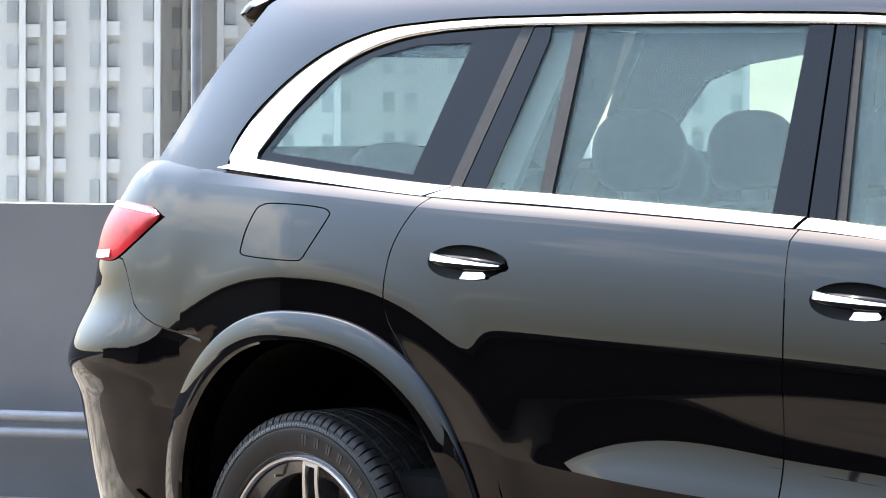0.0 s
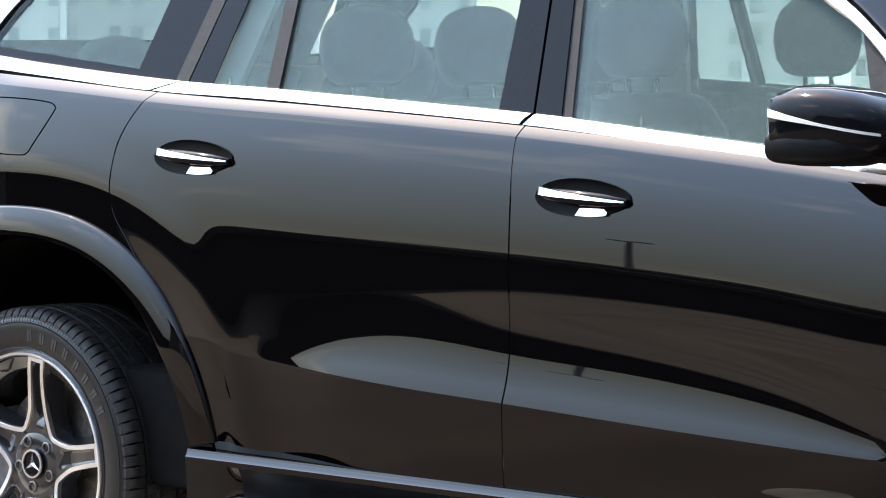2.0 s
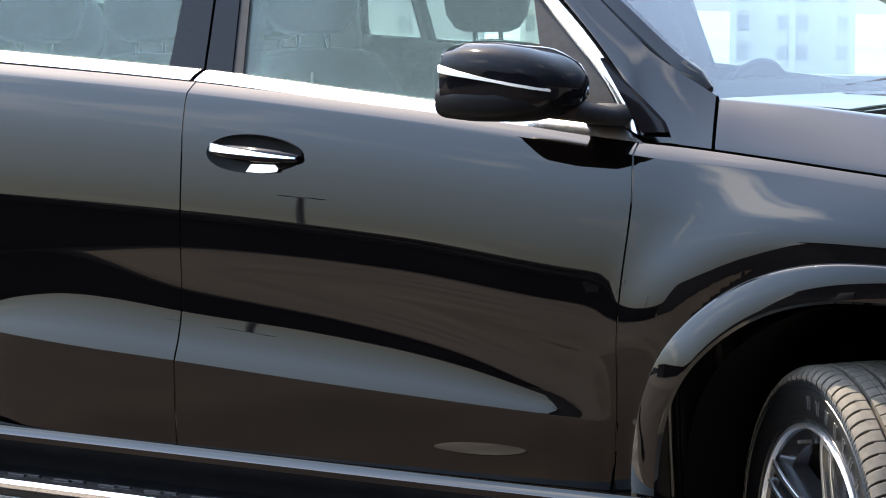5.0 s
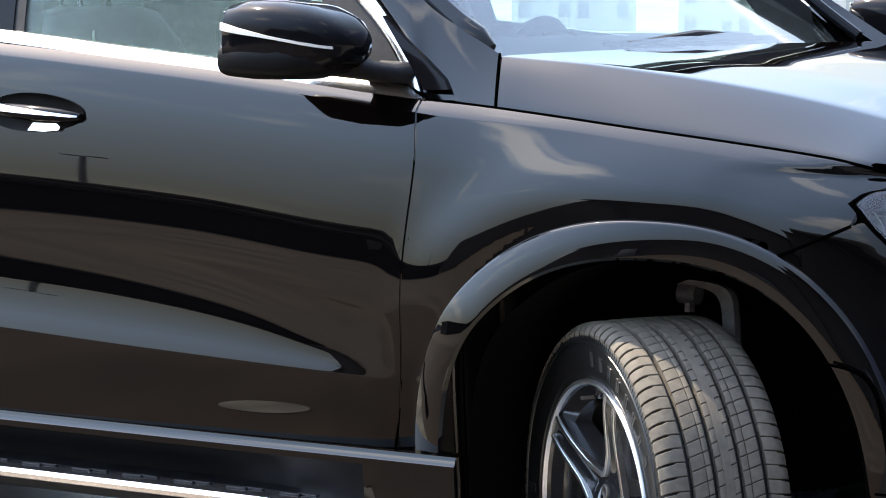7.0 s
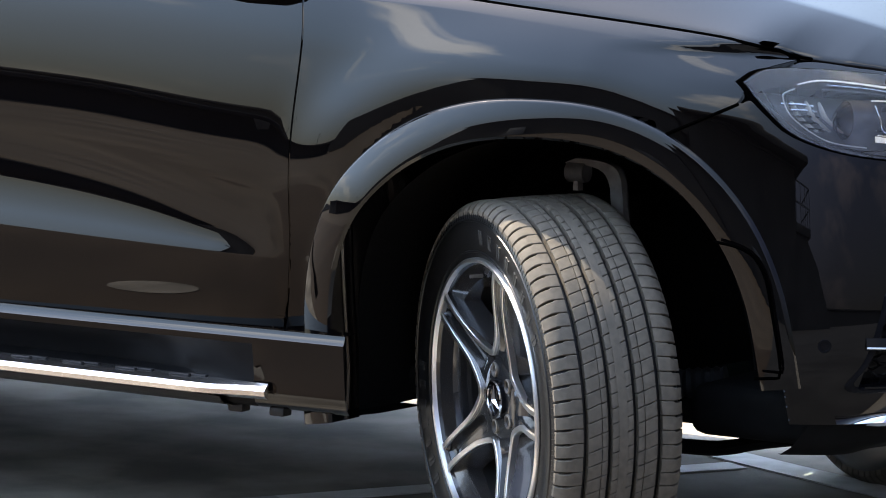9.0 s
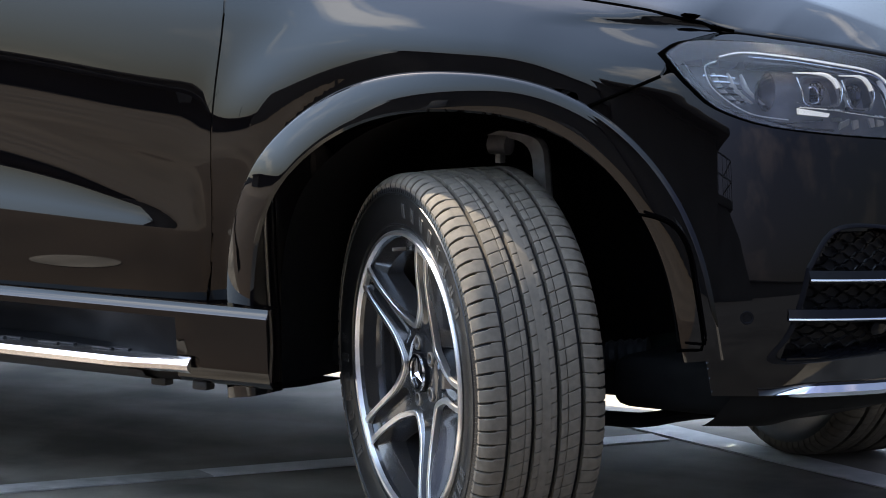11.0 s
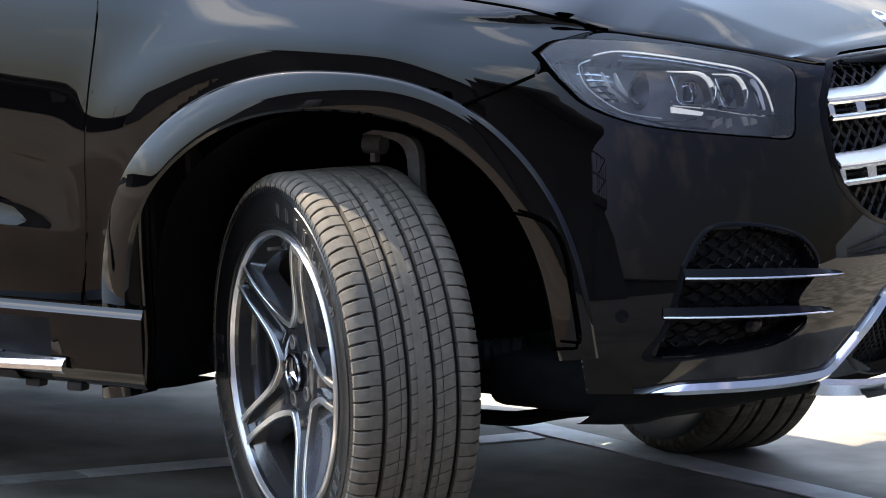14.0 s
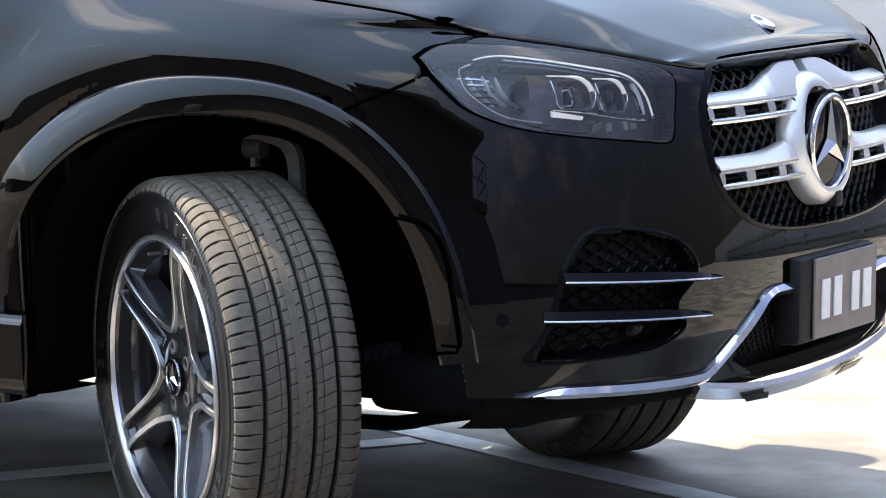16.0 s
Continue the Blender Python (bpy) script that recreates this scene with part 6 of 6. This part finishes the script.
for side in (-1, 1):
    nx, nz = 660, 92
    verts = []
    for i in range(nx + 1):
        x = lerp(-0.66, 2.64, i / nx)
        top = table(x, [(-0.70, 1.36), (-0.66, 1.405), (-0.571, 1.53), (-0.50, 1.62), (-0.446, 1.68), (-0.40, 1.73), (0.0, 1.75), (1.6, 1.75), (1.98, 1.70), (2.22, 1.61), (2.5, 1.43), (2.64, 1.32)])
        for j in range(nz + 1):
            z = lerp(1.18, top, j / nz)
            verts.append(Vector((x, side * (house(x, z) - 0.022), z)))
    faces = []
    for i in range(nx):
        for j in range(nz):
            q = [i * (nz + 1) + j, (i + 1) * (nz + 1) + j, (i + 1) * (nz + 1) + j + 1, i * (nz + 1) + j + 1]
            c = sum((verts[k] for k in q), Vector()) / 4
            if not any(inside(rearward(poly, side), c.x, c.z) for poly in ([QUARTER_INNER] + OPEN[1:] if side > 0 else OPEN)):
                faces.append(q)
    mesh_object("side_lining", verts, faces, CABIN, car, "dark grey cabin side lining")
wheel_ring = part("steering_wheel", loft([[Vector((2.12 + 0.35 * 0.18 * math.sin(a) * 0.8 + 0.014 * math.cos(b), 0.38 + (0.18 + 0.014 * math.cos(b)) * math.cos(a), 1.10 + (0.18 + 0.014 * math.cos(b)) * math.sin(a) + 0.014 * math.sin(b))) for b in [k * math.pi / 4 for k in range(8)]] for a in [j * math.pi / 18 for j in range(37)]], True), LEATHER, car)

# ---- the deck and its surroundings ----
def plain(name, bm, mat, label, category, kind="structure"):
    ob = part(name, bm, mat, None)
    return tagged(ob, label, category, "", kind)


g = bmesh.new()
D1 = Vector((0.869, 0.495, 0))
P1 = Vector((-4.95, 1.81, 0))
N1 = Vector((0.495, -0.869, 0))
v = [g.verts.new(p) for p in (P1 - D1 * 60, P1 - D1 * 60 + N1 * 75, P1 + D1 * 70 + N1 * 75, P1 + D1 * 70)]
g.faces.new(v)
plain("floor_deck", g, CONCRETE, "sun-bleached concrete roof deck with stains", "floor")
g = bmesh.new()
v = [g.verts.new(p) for p in ((-3000, -3000, -40), (3000, -3000, -40), (3000, 3000, -40), (-3000, 3000, -40))]
g.faces.new(v)
# distance haze is mixed into this ground colour
FARLAND = surface("haze_tinted_city_ground", (0.20, 0.23, 0.23), (0.30, 0.33, 0.33), 0.02, 0.7, 0.008, 0.9, 0.0)
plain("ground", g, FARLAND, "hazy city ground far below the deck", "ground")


def line(pts, w, paint=None, name="bay_marking"):
    a, b = Vector((*pts[0], 0.004)), Vector((*pts[1], 0.004))
    t = (b - a).normalized()
    n = Vector((-t.y, t.x, 0)) * w / 2
    rows = []
    m = 24
    for i in range(m + 1):
        p = a.lerp(b, i / m)
        j = 0.004 * noise.noise(p * 9)
        rows.append([p - n * (1 + j * 8) + Vector((0, 0, -0.003)), p - n * (1 + j * 8), p + n * (1 - j * 8), p + n * (1 - j * 8) + Vector((0, 0, -0.003))])
    ob = part(name, loft(rows), paint or WHITELINE, None)
    return tagged(ob, "worn white parking bay line painted on concrete", "road marking", "bay lines", "structure")


line([(1.93, -0.86), (2.262, -0.311)], 0.085, OLDLINE)
line([(2.262, -0.311), (2.85, 0.66)], 0.085)
line([(2.55, 0.865), (4.5, 0.015)], 0.10)

line([(-2.4, -1.64), (1.1, -1.66)], 0.08)


def scuff(c, along, a, b, label):
    """Pale worn patch on the deck with an uneven rim."""
    u = Vector((*along, 0)).normalized()
    v = Vector((-u.y, u.x, 0))
    rows = []
    for q in (0.02, 0.5, 1.0):
        row = []
        for k in range(48):
            t = k * 2 * math.pi / 48
            p = Vector((*c, 0.008)) + u * a * q * math.cos(t) + v * b * q * math.sin(t)
            row.append(p + (u + v) * 0.06 * b * noise.noise(p * 6))
        rows.append(row)
    ob = part("road_scuff", loft(rows, True), CONCRETE, None)
    return tagged(ob, label, "road marking", "deck scuffs", "structure")


scuff((1.62, -2.09), (0.97, -0.12), 0.17, 0.095, "pale worn patch on the brown deck")

# unseen darker deck areas, added to dim what the bumper and doors mirror
bm = bmesh.new()
v = [bm.verts.new(p) for p in ((3.5, -1.0, 0.004), (6.2, -34, 0.004), (40, -34, 0.004), (40, -1.0, 0.004))]
bm.faces.new(v)
plain("road_unseen_strip", bm, DARKDECK, "unseen dark deck strip added to darken the bumper's reflection", "road")
bm = bmesh.new()
v = [bm.verts.new(p) for p in ((-30, -1.5, 0.004), (-30, -3.2, 0.004), (3.68, -3.2, 0.004), (3.54, -1.5, 0.004))]
bm.faces.new(v)
plain("pavement_unseen_near", bm, NEARDECK, "unseen dark brown concrete added to darken the doors' reflection", "pavement")
bm = bmesh.new()
v = [bm.verts.new(p) for p in ((-30, -3.2, 0.004), (-30, -34, 0.004), (6.2, -34, 0.004), (3.68, -3.2, 0.004))]
bm.faces.new(v)
plain("pavement_unseen_far", bm, MIDDECK, "unseen pale brown concrete added to tone the doors' reflection", "pavement")

# parapet behind the car, with a pipe rail along its foot
WALL_A, WALL_B = Vector((-9.4, -4.2, 0)), Vector((4.0, 12.8, 0))


def wall_run(name, a, b, h, t, mat, label, base=0.0):
    d = (b - a).normalized()
    n = Vector((-d.y, d.x, 0)) * t
    bm = bmesh.new()
    lo = [a, b, b + n, a + n]
    v0 = [bm.verts.new(p + Vector((0, 0, base))) for p in lo]
    v1 = [bm.verts.new(p + Vector((0, 0, base + h))) for p in lo]
    bm.faces.new(v0[::-1])
    bm.faces.new(v1)
    for i in range(4):
        k = (i + 1) % 4
        bm.faces.new((v0[i], v0[k], v1[k], v1[i]))
    return plain(name, bm, mat, label, "wall")


# one straight run, grey up to 6.2 m past P1 and pale beyond
wall_run("wall_parapet", P1 - D1 * 60, P1 + D1 * 6.2, 1.13, 0.2, WALLM, "grey concrete parapet")
wall_run("wall_parapet_pale", P1 + D1 * 6.2, P1 + D1 * 70, 1.13, 0.2, PALEWALL, "pale concrete parapet")


def pipe_run(a, b, z, r, n):
    """Pipe rail on brackets along a wall."""
    rail = tagged(part("pipe_rail", tube([a + Vector((0, 0, z)), b + Vector((0, 0, z))], r, 12), GALV, None), "galvanised pipe rail on brackets along the parapet", "railing", "parapet rails")
    d = (b - a).normalized()
    for i in range(n):
        p = a.lerp(b, (i + 0.5) / n) + Vector((0, 0, z))
        part("pipe_clamp", box(p, (0.05, 0.12, r * 3.2), 0.006), GALV, rail)
    return rail


OFF = Vector((0.495, -0.869, 0)) * 0.14
for z in (0.325, 0.262):
    pipe_run(P1 - D1 * 30 + OFF, P1 + D1 * 6 + OFF, z, 0.022, 30)
for z in (0.40, 0.16):
    pipe_run(P1 + D1 * 6.4 + OFF, P1 + D1 * 40 + OFF, z, 0.045, 24)

# slim lamp post behind the parapet
def lamp_post(p, h, r, label):
    post = tagged(new("lamp_post"), label, "street lamp", "lamp posts")
    post.location = p
    part("pole", tube([(0, 0, 0), (0, 0, h * 0.5), (0, 0, h)], [r * 1.2, r, r * 0.8], 12), GALV, post)
    part("cross_arm", tube([(-0.9, 0, h), (0.9, 0, h)], r * 0.6, 8), GALV, post)
    for s in (-1, 1):
        part("lamp_head", box((s * 1.0, 0, h - 0.03), (0.7, 0.28, 0.12), 0.03), MATT, post)
    part("foot_plate", box((0, 0, 0.02), (0.3, 0.3, 0.04), 0.005), GALV, post)
    return post


lamp_post((-5.45, 3.19, 0), 8.0, 0.021, "slim grey lamp post beside the parapet")
lamp_post((-35.0, -47.5, 0), 7.0, 0.10, "twin-headed lamp post on the deck").rotation_euler = (0, 0, radians(35))

# roof structures beside and behind the viewpoint, known from the car's mirror image
HUT = surface("dark_roof_block_render", (0.075, 0.072, 0.068), (0.11, 0.105, 0.10), 1.5, 0.8, 0.6, 0.85, 0.15)


def block(name, lo, hi, label):
    bm = box([(a + b) / 2 for a, b in zip(lo, hi)], [b - a for a, b in zip(lo, hi)])
    ob = tagged(part(name, bm, HUT, None), label, "building")
    cx, cy = 0.5 * (lo[0] + hi[0]), 0.5 * (lo[1] + hi[1])
    part("roof_coping", box((cx, cy, hi[2] + 0.08), (hi[0] - lo[0] + 0.4, hi[1] - lo[1] + 0.4, 0.16), 0.02), HUT, ob)
    if hi[2] > 2.3:
        part("door", box((cx, hi[1] + 0.02, 1.05), (0.95, 0.06, 2.1), 0.01), GALV, ob)
    return ob


block("plant_block", (-11.5, -17, 0), (-7.0, -6.0, 1.2), "low dark rendered plant block on the deck")
wing = block("stair_wing", (-5.2, -26.8, 0), (1.2, -18, 4.4), "low dark rendered stair wing on the deck")
# unseen slope added to soften the wing's stepped end in the fender's reflection
slope = [(-5.2, 4.4), (-5.7, 3.7), (-6.3, 2.6), (-6.9, 1.7), (-7.4, 1.2), (-7.4, 0.0), (-5.2, 0.0)]
part("added_slope", slab([(x, -18.2, z) for x, z in slope], (0, -7.0, 0)), HUT, wing)
lift = block("lift_house", (1.2, -26.9, 0), (11.0, -18.3, 5.4), "dark rendered lift house with a railed balcony")
wedge = [(11.0, 4.0), (12.4, 3.7), (13.8, 3.0), (15.0, 1.9), (15.6, 1.0), (15.8, 0.0), (11.0, 0.0)]
part("stair_wing_wall", slab([(x, -18.4, z) for x, z in wedge], (0, -7.0, 0)), HUT, lift)
part("balcony", box((11.9, -19.6, 3.9), (1.8, 2.6, 0.25), 0.02), HUT, lift)
part("canopy", box((7.0, -22.0, 5.85), (10.6, 9.6, 0.4), 0.1), HUT, lift)
for x, y in [(12.75, -20.8 + 0.6 * i) for i in range(5)] + [(11.1 + 0.55 * i, -18.4) for i in range(4)]:
    part("rail_post", tube([(x, y, 4.0), (x, y, 5.05)], 0.03, 6), GALV, lift)
for z in (4.55, 5.05):
    part("handrail", tube([(11.0, -18.4, z), (12.75, -18.4, z), (12.75, -20.8, z)], 0.03, 6), GALV, lift)
block("plant_room", (-45, -34, 0), (40, -27, 2.0), "long low dark plant room at the deck's edge")

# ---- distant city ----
# wall and window colours washed out to carry the haze between
TOWER = surface("haze_paled_tower_render", (0.62, 0.60, 0.56), (0.68, 0.66, 0.62), 0.05, 0.9, 0.02, 0.9, 0.0)
TOWER2 = surface("haze_greyed_tower_render", (0.52, 0.52, 0.50), (0.58, 0.57, 0.55), 0.05, 0.9, 0.02, 0.9, 0.0)
WINDOWM = material("haze_tinted_window_glass", (0.43, 0.44, 0.43), 0.5, vary=0.2, scale=0.3)
PINK = material("faded_red_panel", (0.62, 0.26, 0.24), 0.8, vary=0.1, scale=0.4)


def tower(az, dist, width, depth, h, mat, bays, base=-40.0):
    a = radians(az)
    c = Vector((EYE[0] + dist * math.sin(a), EYE[1] + dist * math.cos(a), 0))
    t = tagged(new("tower_block"), "pale hazy high-rise apartment block", "building", "city towers")
    t.matrix_basis = Matrix.Translation(c) @ pose(0, 0, 0, 0, 0, -az)
    part("wall", box((0, 0, base + (h - base) / 2), (width, depth, h - base)), mat, t)
    step = width / bays
    bmw, bmf = bmesh.new(), bmesh.new()
    def quad_box(bm, c, s):
        v = [bm.verts.new((c[0] + sx * s[0] / 2, c[1] + sy * s[1] / 2, c[2] + sz * s[2] / 2)) for sx, sy, sz in ((-1, -1, -1), (1, -1, -1), (1, -1, 1), (-1, -1, 1), (-1, 1, -1), (1, 1, -1), (1, 1, 1), (-1, 1, 1))]
        for f in ((0, 1, 2, 3), (1, 5, 6, 2), (4, 0, 3, 7), (3, 2, 6, 7), (0, 4, 5, 1)):
            bm.faces.new([v[i] for i in f])
    z = base + 1.5
    while z < h - 2:
        for k in range(bays):
            x = -width / 2 + (k + 0.5) * step
            if k % 3 != 1:
                quad_box(bmw, (x, -depth / 2 - 0.05, z + 1.4), (step * 0.55, 0.3, 1.5))
            if k % 3 == 0:
                quad_box(bmf, (x, -depth / 2 - 0.5, z + 0.1), (step * 0.8, 1.0, 0.9))
        z += 3.0
    for k in range(0, bays + 1, 3):
        quad_box(bmf, (-width / 2 + k * step, -depth / 2 - 0.6, base + (h - base) / 2), (step * 0.35, 1.4, h - base))
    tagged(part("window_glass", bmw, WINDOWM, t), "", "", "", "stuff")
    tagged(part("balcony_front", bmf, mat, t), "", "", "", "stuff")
    return t


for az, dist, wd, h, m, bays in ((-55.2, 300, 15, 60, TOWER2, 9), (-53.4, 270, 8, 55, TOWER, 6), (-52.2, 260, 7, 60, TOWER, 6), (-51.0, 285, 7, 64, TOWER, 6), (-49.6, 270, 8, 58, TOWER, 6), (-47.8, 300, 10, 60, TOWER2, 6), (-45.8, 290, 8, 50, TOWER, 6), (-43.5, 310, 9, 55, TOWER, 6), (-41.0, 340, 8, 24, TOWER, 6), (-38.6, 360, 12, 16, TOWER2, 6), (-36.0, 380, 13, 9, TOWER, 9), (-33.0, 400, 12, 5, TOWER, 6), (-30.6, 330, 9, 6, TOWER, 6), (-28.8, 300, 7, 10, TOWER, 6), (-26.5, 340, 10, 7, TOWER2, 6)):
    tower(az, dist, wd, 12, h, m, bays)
sign = tagged(part("roof_sign", box((0, 0, 0), (7, 0.5, 2.2), 0.1), PINK, None), "faded red panel on a distant roof", "sign")
a = radians(-29.7)
sign.matrix_basis = Matrix.Translation((EYE[0] + 320 * math.sin(a), EYE[1] + 320 * math.cos(a), -2.0)) @ pose(0, 0, 0, 0, 0, 29.7)
